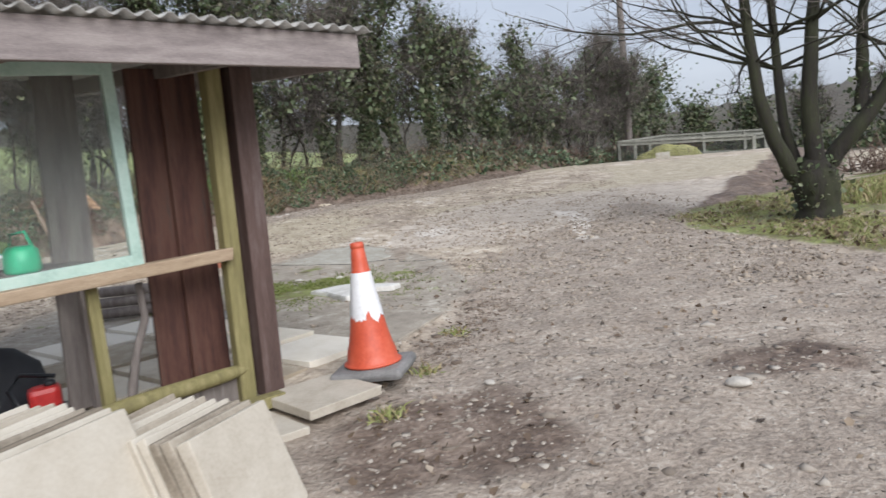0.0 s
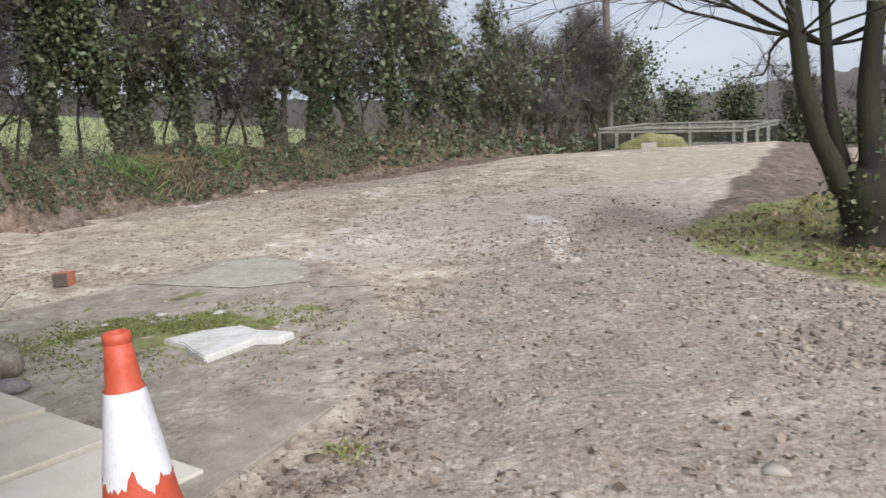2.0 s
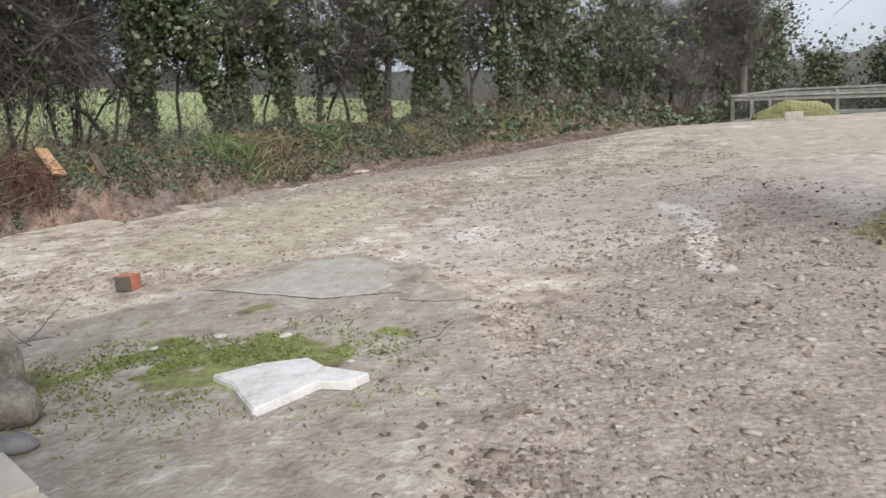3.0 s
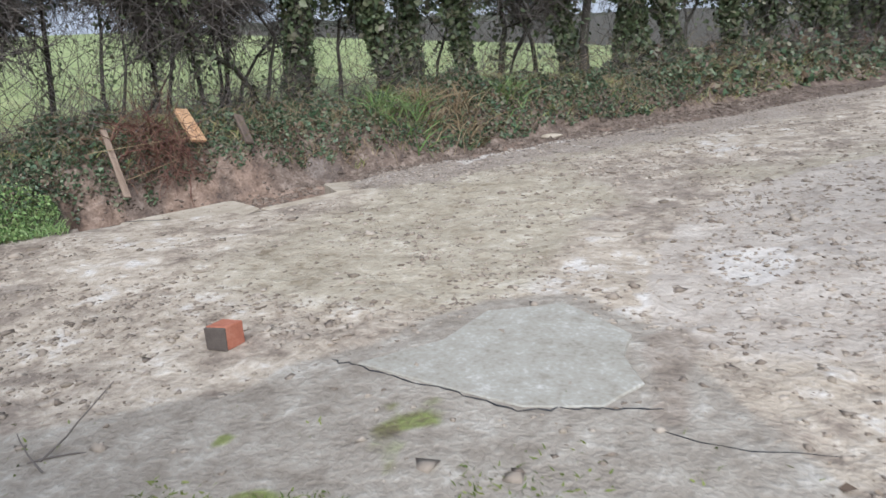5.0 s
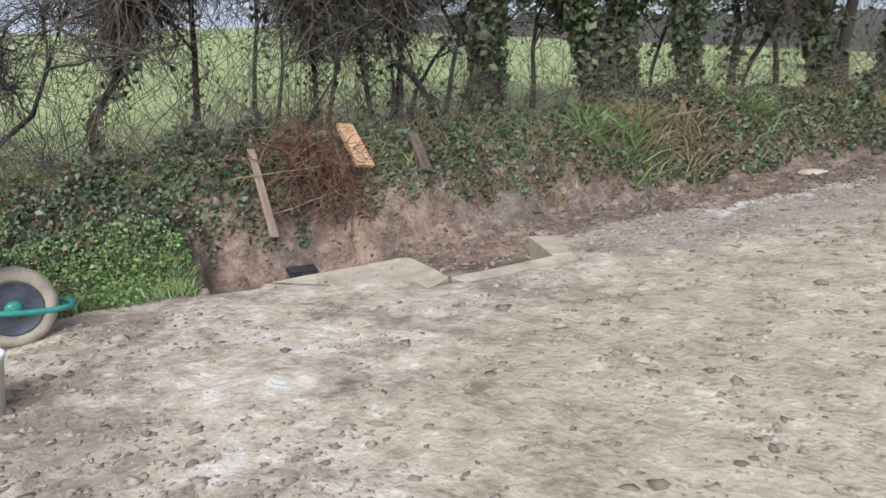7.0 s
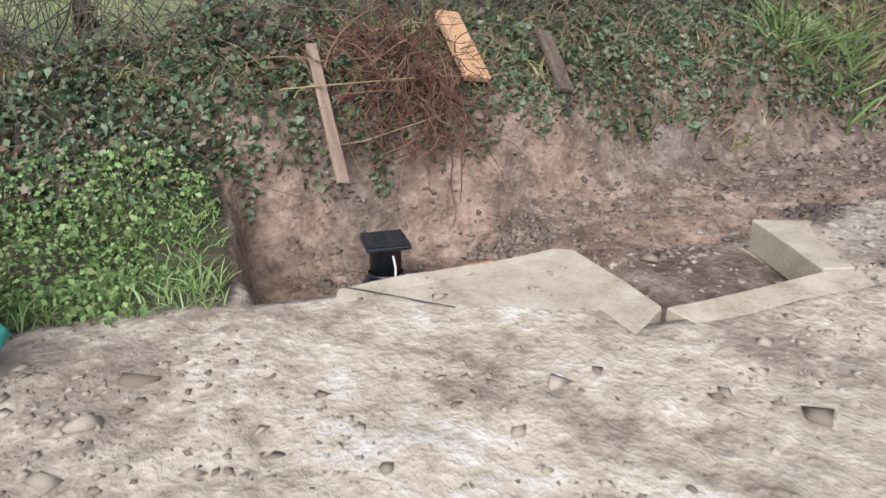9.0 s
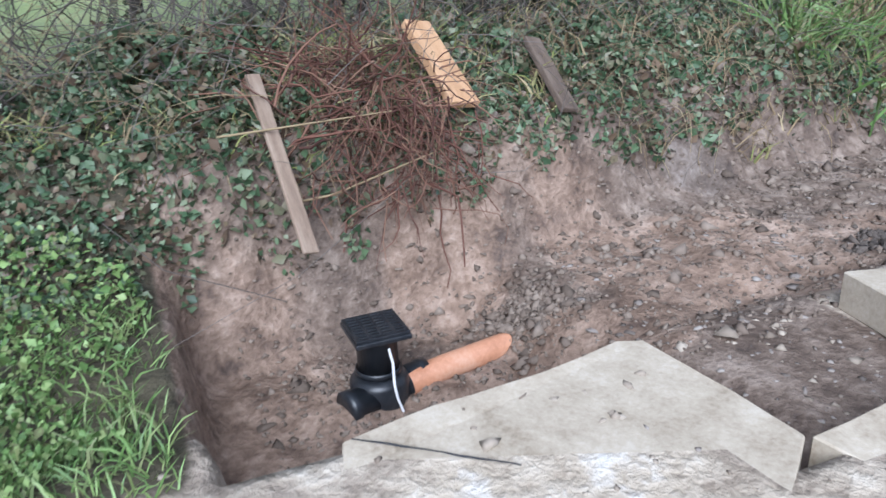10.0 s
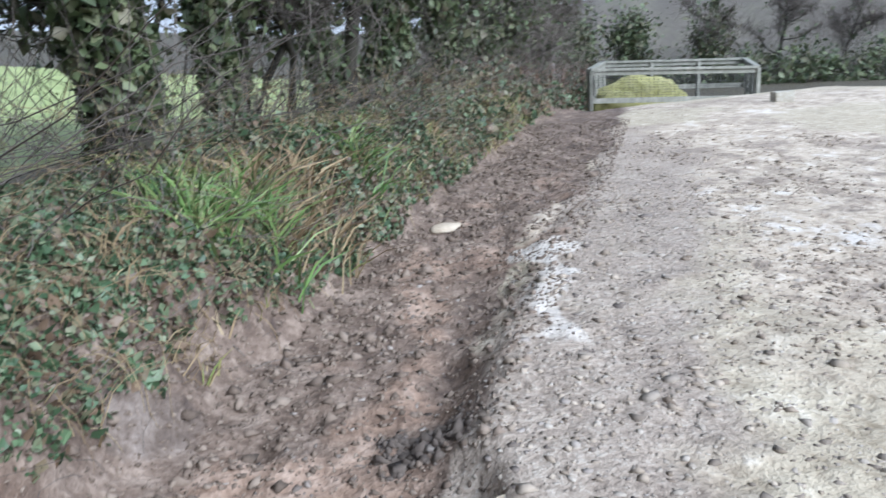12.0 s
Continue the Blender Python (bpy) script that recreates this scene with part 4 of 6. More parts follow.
# the broken pale slab in the moss
bm = bmesh.new()
ring = [(-0.40, 0.06), (-0.20, 0.22), (0.02, 0.29), (0.16, 0.16), (0.42, 0.06), (0.36, -0.05), (0.20, -0.04), (0.14, -0.16), (0.02, -0.36), (-0.12, -0.20), (-0.22, -0.06)]
vs = [bm.verts.new((x, y, 0.0)) for x, y in ring]
f = bm.faces.new(vs)
ext = bmesh.ops.extrude_face_region(bm, geom=[f])
bmesh.ops.translate(bm, verts=[v for v in ext["geom"] if isinstance(v, bmesh.types.BMVert)], vec=(0, 0, 0.05))
bmesh.ops.recalc_face_normals(bm, faces=bm.faces)
bmesh.ops.bevel(bm, geom=bm.edges[:], offset=0.008, segments=2, affect="EDGES")
ob = part("broken_slab", bm, M_WHITESTONE, m=pose(*on(-0.82, 6.62, -0.012), 1.5, -1, -6))
tagged(ob, "broken white stone slab half sunk in moss", "slab")


# ---- brick on the yard ----
def build_brick(x, y, turn, label):
    b = thing("loose_brick", label, "brick", at=on(x, y, 0.0), turn=turn)
    body = box((0.125, 0.115, 0.115), bevel=0.006, jitter=0.004)
    part("body", body, M_BRICK, b, "", pose(0, 0, 0.056))
    part("mortar_crust", box((0.120, 0.014, 0.108), bevel=0.005, jitter=0.005, seed=4), M_BRICKGREY, b, "grey mortar crust", pose(0, -0.062, 0.056))


build_brick(-2.55, 8.45, -8, "broken red brick with a grey mortar crust on the mud")

# ---- concrete edge of the pad beside the trench ----
def slab_from(name, ring_sd, top, thick, mat, label, category="concrete slab", world_ring=None):
    bm = bmesh.new()
    ring = world_ring or [plan(*p) for p in ring_sd]
    tops = [top] * len(ring) if np.isscalar(top) else top
    rnd = random.Random(len(ring) + int(100 * thick))
    pts, top = [], []
    for k, ((ax, ay), (bx, by)) in enumerate(zip(ring, ring[1:] + ring[:1])):
        cuts = max(1, int(math.hypot(bx - ax, by - ay) / 0.11))
        for j in range(cuts):
            f, off = j / cuts, 0.005 if j else 0.0
            pts.append((ax + (bx - ax) * f + rnd.uniform(-off, off), ay + (by - ay) * f + rnd.uniform(-off, off)))
            top.append(tops[k] * (1 - f) + tops[(k + 1) % len(ring)] * f)
    vs = [bm.verts.new((x, y, float(base_height(x, y)) + top[k])) for k, (x, y) in enumerate(pts)]
    f = bm.faces.new(vs)
    if f.normal.z < 0:
        f.normal_flip()
    ext = bmesh.ops.extrude_face_region(bm, geom=[f])
    bmesh.ops.translate(bm, verts=[v for v in ext["geom"] if isinstance(v, bmesh.types.BMVert)], vec=(0, 0, -thick))
    bmesh.ops.recalc_face_normals(bm, faces=bm.faces)
    bmesh.ops.bevel(bm, geom=bm.edges[:], offset=0.005, segments=1, affect="EDGES")
    ob = part(name, bm, mat)
    return tagged(ob, label, category, "pad edge")


slab_from("pad_slab", [(-1.88, -1.40), (-1.6, -1.37), (-1.25, -1.375), (-0.95, -1.335), (-0.87, -1.37), (-0.84, -1.6), (-0.80, -1.95), (-1.15, -2.22), (-1.75, -2.1), (-2.0, -1.75)], [0.006, 0.012, 0.014, 0.014, 0.012, 0.014, 0.012, -0.012, -0.02, -0.016], 0.16, M_CAST, "muddy concrete pad slab with chipped edge beside the trench")
slab_from("pad_slab", [(0.05, -1.33), (0.11, -1.345), (0.30, -1.40), (0.36, -1.46), (0.34, -1.54), (0.22, -1.70), (0.10, -1.90), (-0.04, -1.88)], [0.010, 0.008, 0.0, -0.008, -0.012, -0.008, 0.004, 0.014], 0.15, M_CAST, "concrete pad corner block standing over the trench")
slab_from("pad_slab", [(-0.79, -1.96), (-0.4, -1.94), (-0.05, -1.90), (0.10, -1.93), (0.05, -2.10), (-0.35, -2.17), (-0.72, -2.16)], [0.012, 0.014, 0.014, 0.008, -0.004, -0.008, -0.008], 0.18, M_CAST, "concrete pad edge strip behind the notch")
slab_from("concrete_patch", None, [0.008, 0.010, 0.018, 0.018, 0.02, 0.018, 0.018, 0.016, 0.010, 0.006, 0.006, 0.006], 0.08, M_PATCH, "smooth grey concrete patch with broken edge", "concrete patch",
          [(-1.80, 8.34), (-1.50, 8.62), (-1.38, 8.98), (-1.2, 9.05), (-1.03, 9.14), (-0.85, 8.98), (-0.66, 8.79), (-0.67, 8.56), (-0.57, 8.33), (-0.70, 8.13), (-1.0, 8.08), (-1.45, 8.22)])


slab_from("concrete_kerb", None, [0.012, 0.014, 0.014, 0.012], 0.10, M_GREYCONC, "worn concrete edge above the gravel", "kerb", [(-0.80, 4.86), (-0.44, 4.72), (-0.06, 5.50), (-0.40, 5.72)])


# ---- gully in the pit ----
def build_gully():
    g = thing("drain_gully", "black plastic drain gully with square grate in the pit", "gully", at=(-5.575, 11.60, 0.09), turn=48)
    part("trap", lathe([(0.11, 0.0), (0.12, 0.02), (0.12, 0.13), (0.105, 0.15), (0.085, 0.16)], 32), M_BLACK, g)
    part("riser", lathe([(0.082, 0.14), (0.082, 0.31), (0.090, 0.315), (0.090, 0.335)], 32), M_BLACK, g, "upright riser pipe")
    part("collar", lathe([(0.088, 0.165), (0.094, 0.17), (0.094, 0.185), (0.088, 0.19)], 32, False), M_BLACK, g)
    part("outlet_socket", lathe([(0.066, 0), (0.066, 0.10), (0.072, 0.105), (0.072, 0.14), (0.062, 0.14)], 28), M_BLACK, g, "", pose(0.07, 0.01, 0.075, 0, 90, 8))
    part("blank_socket", lathe([(0.066, 0), (0.066, 0.08), (0.072, 0.085), (0.072, 0.12), (0.03, 0.12)], 28), M_BLACK, g, "", pose(-0.05, -0.05, 0.075, 0, 90, 195))
    hopper = part("hopper", box((0.225, 0.225, 0.022), bevel=0.006), M_BLACK, g, "", pose(0, 0, 0.343))
    grate = part("grate", box((0.215, 0.018, 0.012), bevel=0.002), M_BLACK, g, "black slotted grate", pose(0, -0.098, 0.361))
    bar = grate.data
    for k in range(1, 9):
        part("bar", bar, None, grate, "", pose(0, 0.0245 * k, 0))
    cross = bpy.data.meshes.new("cross_bar")
    cb = box((0.012, 0.21, 0.012), bevel=0.002)
    cb.to_mesh(cross)
    cb.free()
    cross.materials.append(M_BLACK)
    for k in range(5):
        part("cross_bar", cross, None, grate, "", pose(-0.1 + 0.05 * k, 0.098, 0.001))
    part("string", tube_mesh("string", [[(0.02, -0.092, 0.30), (0.03, -0.098, 0.24), (0.022, -0.125, 0.16), (0.03, -0.13, 0.10), (0.05, -0.135, 0.03)]], np.full((1, 5), 0.006), 6), M_SLEEVE, g, "hanging white string")


build_gully()
ob = part("drain_pipe", tube_mesh("drain_pipe", [[(-5.49, 11.68, 0.165), (-5.40, 11.82, 0.18), (-5.31, 11.95, 0.185), (-5.17, 12.16, 0.19)]], np.full((1, 4), 0.055), 24), M_PIPE)
tagged(ob, "orange clay-coloured drain pipe half buried in soil", "pipe")


# ---- timber on the bank ----
def plank(label, a, b, wide, thick, mat, roll=0.0, category="plank"):
    a, b = Vector(a), Vector(b)
    ob = part("plank", box(((b - a).length, wide, thick), bevel=0.006, jitter=0.006, seed=int(wide * 1000)), mat,
              m=Matrix.Translation((a + b) / 2) @ (b - a).to_track_quat("X", "Z").to_matrix().to_4x4() @ pose(0, 0, 0, roll))
    return tagged(ob, label, category)


plank("pale weathered plank leaning against the ivy bank", (-5.94, 11.74, 0.65), (-6.30, 11.95, 1.34), 0.072, 0.025, M_OLDPLANK, 12)
plank("fresh orange sawn timber slab lying in the ivy", (-5.60, 12.58, 1.12), (-5.95, 12.80, 1.46), 0.165, 0.048, M_CUTWOOD, 10)
plank("dark brown old board half hidden in ivy", (-5.20, 12.94, 1.04), (-5.50, 13.22, 1.34), 0.10, 0.03, M_OLDBOARD, 10)


# ---- wheelbarrow ----
def build_barrow():
    w = thing("wheelbarrow", "muddy wheelbarrow with teal frame parked on the yard", "wheelbarrow", at=on(-5.78, 9.48, 0.0), turn=62)
    wheel = part("wheel", lathe([(0.05, -0.05), (0.13, -0.03), (0.14, -0.045), (0.15, -0.045), (0.15, 0.045), (0.14, 0.045), (0.13, 0.03), (0.05, 0.05)], 40), M_HUB, w, "dark grey wheel hub", pose(0, 0, 0.215, 90))
    bm = bmesh.new()
    seg, k = 48, 14
    ring = [[bm.verts.new(((0.178 + 0.045 * math.cos(2 * math.pi * j / k)) * math.cos(2 * math.pi * i / seg), (0.178 + 0.045 * math.cos(2 * math.pi * j / k)) * math.sin(2 * math.pi * i / seg), 0.05 * math.sin(2 * math.pi * j / k))) for j in range(k)] for i in range(seg)]
    for i in range(seg):
        for j in range(k):
            bm.faces.new((ring[i][j], ring[(i + 1) % seg][j], ring[(i + 1) % seg][(j + 1) % k], ring[i][(j + 1) % k])).smooth = True
    part("tyre", bm, M_MUDTYRE, wheel, "mud-caked tyre")
    part("axle", lathe([(0.018, -0.12), (0.018, 0.12)], 14), M_TEAL, wheel)
    part("hub_cap", lathe([(0.045, 0.045), (0.045, 0.06), (0.02, 0.07)], 20), M_TEAL, wheel, "", pose(0, 0, 0))
    for side in (-1, 1):
        part("frame_rail", tube_mesh("frame_rail", [[(0.06, 0.12 * side, 0.2), (-0.2, 0.14 * side, 0.24), (-0.6, 0.2 * side, 0.36), (-1.05, 0.26 * side, 0.55), (-1.3, 0.28 * side, 0.6)]], np.full((1, 5), 0.016), 10), M_TEAL, w)
        part("leg", tube_mesh("leg", [[(-0.72, 0.2 * side, 0.42), (-0.82, 0.22 * side, 0.2), (-0.80, 0.22 * side, 0.016), (-0.95, 0.22 * side, 0.016)]], np.full((1, 4), 0.015), 10), M_TEAL, w)
    part("front_loop", tube_mesh("front_loop", [[(0.06, -0.12, 0.2), (0.18, -0.125, 0.19), (0.27, -0.09, 0.185), (0.295, 0.0, 0.185), (0.27, 0.09, 0.185), (0.18, 0.125, 0.19), (0.06, 0.12, 0.2)]], np.full((1, 7), 0.016), 10), M_TEAL, w, "teal tubular front loop")
    bm = bmesh.new()
    lo = [bm.verts.new(p) for p in ((-0.28, -0.16, 0.38), (-0.28, 0.16, 0.38), (-0.8, 0.18, 0.46), (-0.8, -0.18, 0.46))]
    hi = [bm.verts.new(p) for p in ((-0.02, -0.30, 0.66), (-0.02, 0.30, 0.66), (-1.0, 0.32, 0.72), (-1.0, -0.32, 0.72))]
    bm.faces.new(lo)
    for i in range(4):
        bm.faces.new((lo[i], lo[(i + 1) % 4], hi[(i + 1) % 4], hi[i]))
    bmesh.ops.recalc_face_normals(bm, faces=bm.faces)
    bmesh.ops.solidify(bm, geom=bm.faces[:], thickness=0.006)
    part("tray", bm, M_METAL, w, "muddy metal tray")


build_barrow()
bucket = thing("bucket", "pale grey plastic bucket on the mud", "bucket", at=on(-5.12, 8.86, -0.005))
part("body", lathe([(0.02, 0.0), (0.11, 0.0), (0.145, 0.27), (0.152, 0.27), (0.152, 0.29), (0.14, 0.29), (0.105, 0.015), (0.02, 0.015)], 32), M_SLEEVE, bucket)
part("handle", tube_mesh("handle", [[(-0.15, 0, 0.26), (-0.10, 0.09, 0.20), (0, 0.15, 0.17), (0.10, 0.09, 0.20), (0.15, 0, 0.26)]], np.full((1, 5), 0.004), 6), M_METAL, bucket, "thin wire handle")


# ---- pen beyond the crest ----
def build_pen():
    pen = thing("timber_pen", "low grey timber pen with wire mesh sides", "pen", at=(0, 0, 0))
    FL, FR, BL, BR = Vector((6.15, 25.64, 1.42)), Vector((10.15, 24.42, 1.24)), Vector((8.42, 28.2, 1.50)), Vector((12.4, 27.0, 1.36))

    def rail(name, a, b, w=0.05, h=0.10, mat=M_PENWOOD):
        part(name, box(((b - a).length, w, h), bevel=0.006, jitter=0.004), mat, pen, "", Matrix.Translation((a + b) / 2) @ (b - a).to_track_quat("X", "Z").to_matrix().to_4x4())

    for a, b in ((FL, FR), (FR, BR), (BL, BR), (FL, BL)):
        rail("top_rail", a, b, 0.14, 0.06)
        rail("side_rail", a - Vector((0, 0, 0.09)), b - Vector((0, 0, 0.09)), 0.04, 0.09)
        rail("bottom_rail", a - Vector((0, 0, 0.72)), b - Vector((0, 0, 0.72)), 0.04, 0.12)
        n = 3
        for k in range(n):
            p = a.lerp(b, k / n)
            g = ground(p.x, p.y)
            if k == 0 or (a, b) != (FL, FR):
                part("post", box((0.11, 0.11, p.z - g + 0.05), bevel=0.008, jitter=0.004), M_PENWOOD, pen, "", pose(p.x, p.y, (p.z + g - 0.05) / 2 - 0.03))
        wires, m = [], 40
        for k in range(m):
            p = a.lerp(b, k / m)
            wires.append([(p.x, p.y, p.z - 0.05), (p.x, p.y, p.z - 0.78)])
        for k in range(12):
            o = Vector((0, 0, -0.06 - 0.06 * k))
            wires.append([tuple(a + o), tuple(b + o)])
        part("mesh_panel", tube_mesh("mesh_panel", wires, np.full((len(wires), 2), 0.004), 3), M_DARKMESH, pen, "dark wire mesh")
    cx, cy = 8.3, 26.3
    bm = bmesh.new()
    bmesh.ops.create_icosphere(bm, subdivisions=4, radius=1.0)
    for v in bm.verts:
        v.co = v.co * (1 + 0.12 * noise.noise(v.co * 2) + 0.05 * noise.noise(v.co * 7))
        v.co = Vector((v.co.x * 1.3, v.co.y * 0.8, v.co.z * 0.8))
    ob = part("turf_mound", bm, M_TURF, m=pose(cx - 0.3, cy - 0.1, ground(cx, cy) + 0.05, 0, 0, -20))
    tagged(ob, "heap of yellow-green turf inside the pen", "heap")


build_pen()
ob = part("concrete_block", box((0.34, 0.21, 0.2), bevel=0.01, jitter=0.01), M_PATCH, m=pose(*on(5.9, 19.9, 0.07), 0, 0, -20))
tagged(ob, "grey concrete block lying near the pen", "block")
pole = tube_mesh("utility_pole", [[(7.46, 29.35, 0.2), (7.44, 29.35, 4.0), (7.40, 29.35, 9.0)]], np.array([[0.15, 0.13, 0.11]]), 14)
tagged(part("utility_pole", pole, M_GREYWOOD), "tall grey wooden utility pole beyond the hedge", "pole")


# ---- hedge trees ----
def hedge_tree(label, s, d, tall, lean, girth, ivy, twigs, leaf=0.075, seed=0, bushy=1.0, stems=1):
    rng = np.random.default_rng(100 + seed)
    x, y = plan(s, d)
    z = ground(x, y) - 0.05
    tree = thing("hedge_tree", label, "tree", "hedge trees", at=(x, y, z))
    pieces, limbs = [], []
    side = np.array((ALONG[0], ALONG[1], 0))
    for k in range(stems):
        way = side * (lean + (k - (stems - 1) / 2) * 0.35) + np.array((rng.normal(0, 0.06), rng.normal(0, 0.06), 1.0))
        stem = wander([(rng.normal(0, 0.04) + side[0] * 0.12 * k, side[1] * 0.12 * k, 0)], [way], [tall * rng.uniform(0.75, 0.9)], 9, 0.09 if girth > 0.06 else 0.24, rng, 0.05)
        rad = np.linspace(girth, girth * 0.22, 9)[None] * (0.75 if k else 1)
        rad[:, 0] *= 1.35
        pieces.append(tubes(stem, rad, 9))
        limbs.append(stem[0])
        n = 9
        at = rng.integers(2, 8, n)
        starts = stem[0, at]
        ways = rng.normal(size=(n, 3)) * (1, 1, 0.3) + (0, 0, 0.7)
        sub = wander(starts, ways, rng.uniform(0.2, 0.38, n) * tall, 9, 0.2, rng, 0.08)
        pieces.append(tubes(sub, np.linspace(girth * 0.33, girth * 0.07, 9)[None] * np.ones((n, 1)), 6))
        limbs.extend(sub)
    part("trunk", smooth(raw_mesh("trunk", *join_arrays(pieces))), M_HEDGEBARK, tree, "dark leaning trunk and limbs")
    L = np.array(limbs)
    if ivy:
        pick = rng.integers(0, len(L), ivy)
        stemmy = rng.random(ivy) < 0.38
        pick[stemmy] = rng.integers(0, 1, stemmy.sum())
        at = rng.uniform(0.3, 7.99, ivy)
        i = at.astype(int)
        fr = (at - i)[:, None]
        p = L[pick, i] * (1 - fr) + L[pick, i + 1] * fr
        clump = 0.5 + 0.5 * np.sin(p[:, 2] * 3.1 + p[:, 0] * 4 + seed) 
        p = p + rng.normal(size=(ivy, 3)) * (0.05 + 0.17 * bushy * clump[:, None] * np.clip(p[:, 2:3] / (0.35 * tall), 0.25, 1.2))
        p[:, 2] = np.abs(p[:, 2])
        if ivy > 2500:
            n = min(2600, ivy // 3)
            at = rng.uniform(0.0, 4.5, n)
            i = at.astype(int)
            low = L[0, i] * (1 - (at - i)[:, None]) + L[0, i + 1] * (at - i)[:, None]
            round_ = unit(rng.normal(size=(n, 3)) * (1, 1, 0.2)) * (girth * rng.uniform(0.8, 1.2, n) + 0.05 * rng.random(n))[:, None]
            p = np.concatenate((p, low + round_))
        part("ivy", leaves("ivy", p, leaf, rng=rng), M_IVY, tree, "dense dark ivy leaves")
    twigs = int(twigs * 1.9)
    if twigs:
        pick, i = rng.integers(1, len(L), twigs), rng.integers(3, 9, twigs)
        way = rng.normal(size=(twigs, 3)) + (0, 0, 0.35)
        tw = wander(L[pick, i], way, rng.uniform(0.3, 1.0, twigs), 5, 0.4, rng, 0.03)
        tagged(part("twigwork", raw_mesh("twigwork", *tubes(tw, np.linspace(0.0055, 0.002, 5)[None] * np.ones((twigs, 1)), 3)), M_TWIG, tree, "bare fine twigs"), kind="stuff")


IVY_LABEL, BARE_LABEL = "leaning hedge tree wrapped in dark ivy", "bare twiggy hedge tree with thin ivy"
HEDGE = [
    (-4.2, 1.3, 4.0, 0.0, 0.04, 900, 1500, 0.06, 1.0, 3), (-1.5, 1.2, 3.8, 0.2, 0.026, 900, 1200, 0.055, 1.0, 3), (-0.4, 1.3, 4.0, 0.1, 0.03, 1200, 1300, 0.06, 1.2, 3), (0.3, 1.4, 3.6, -0.1, 0.04, 700, 900, 0.06, 1.0, 2),
    (1.6, 1.7, 3.8, 0.1, 0.03, 200, 350, 0.06, 1.0, 1), (3.1, 1.8, 4.0, 0.1, 0.03, 300, 350, 0.06, 1.0, 1), (4.9, 1.6, 3.8, -0.3, 0.04, 300, 400, 0.06, 1.0, 1), (8.4, 1.6, 3.6, 0.1, 0.04, 300, 400, 0.07, 1.0, 1),
    (-8.5, 1.2, 5.0, 0.05, 0.10, 4000, 500, 0.09, 1.2, 2), (-5.6, 1.6, 4.6, 0.1, 0.07, 2600, 1400, 0.08, 1.0, 2), (-3.0, 1.35, 5.0, 0.12, 0.055, 2400, 1700, 0.06, 0.9, 1),
    (-2.1, 1.5, 4.6, -0.35, 0.036, 900, 1600, 0.06, 0.8, 1), (-0.9, 1.6, 4.4, 0.1, 0.034, 1400, 1500, 0.06, 1.0, 2), (0.0, 1.9, 4.6, -0.2, 0.034, 1600, 1300, 0.06, 1.2, 2),
    (0.86, 1.3, 6.4, 0.02, 0.15, 17000, 500, 0.08, 1.2, 1), (2.28, 1.3, 6.4, -0.22, 0.16, 17000, 500, 0.08, 1.2, 1), (2.62, 1.45, 6.0, -0.02, 0.10, 9000, 400, 0.08, 1.3, 1),
    (3.55, 1.3, 5.8, -0.18, 0.10, 8000, 700, 0.085, 1.4, 1), (4.3, 1.7, 4.4, 0.2, 0.05, 1500, 1300, 0.08, 0.9, 2), (5.45, 1.3, 5.6, 0.0, 0.11, 8000, 500, 0.09, 1.3, 2),
    (6.43, 1.3, 5.6, -0.04, 0.11, 7500, 400, 0.09, 1.3, 1), (7.05, 1.4, 5.2, -0.3, 0.10, 5500, 500, 0.09, 1.3, 1), (7.85, 1.3, 4.8, -0.12, 0.12, 6000, 500, 0.095, 1.4, 1),
    (9.1, 1.3, 4.4, -0.22, 0.11, 5000, 700, 0.10, 1.4, 1), (10.6, 1.6, 4.0, -0.1, 0.09, 6500, 900, 0.11, 1.5, 2), (12.6, 1.3, 4.2, -0.1, 0.12, 8000, 800, 0.11, 1.6, 2),
    (14.2, 1.4, 3.8, 0.05, 0.10, 5500, 900, 0.11, 1.5, 2), (16.0, 1.5, 4.2, -0.1, 0.10, 2600, 1900, 0.11, 1.2, 2), (17.6, 1.7, 4.9, 0.05, 0.11, 1500, 3200, 0.11, 1.0, 3),
    (19.4, 1.5, 4.4, 0.1, 0.10, 2400, 2400, 0.11, 1.2, 2), (22.0, 2.2, 4.0, 0.0, 0.12, 7500, 500, 0.13, 2.0, 2), (24.6, 2.9, 4.2, 0.0, 0.14, 11000, 300, 0.14, 2.6, 2),
    (27.0, 1.4, 2.6, 0.0, 0.10, 6500, 300, 0.14, 2.2, 2), (28.5, -0.6, 2.8, 0.0, 0.09, 5500, 300, 0.14, 2.0, 2), (27.5, -3.0, 3.6, 0.0, 0.09, 1500, 900, 0.14, 1.4, 1),
    (29.0, -5.5, 4.6, 0.0, 0.09, 150, 900, 0.14, 2.0, 1), (31.0, -8.0, 3.8, 0.0, 0.09, 120, 900, 0.14, 2.0, 1), (28.0, -10.5, 3.4, 0.0, 0.08, 120, 700, 0.14, 1.2, 1),
    (33.0, -14.0, 3.6, 0.0, 0.07, 150, 900, 0.14, 2.2, 1),
]
for k, (s, d, tall, lean, girth, ivy, twigs, leaf, bushy, stems) in enumerate(HEDGE):
    hedge_tree(IVY_LABEL if ivy > 2500 else BARE_LABEL, s, d, tall, lean, girth, ivy, twigs, leaf, k, bushy, stems)


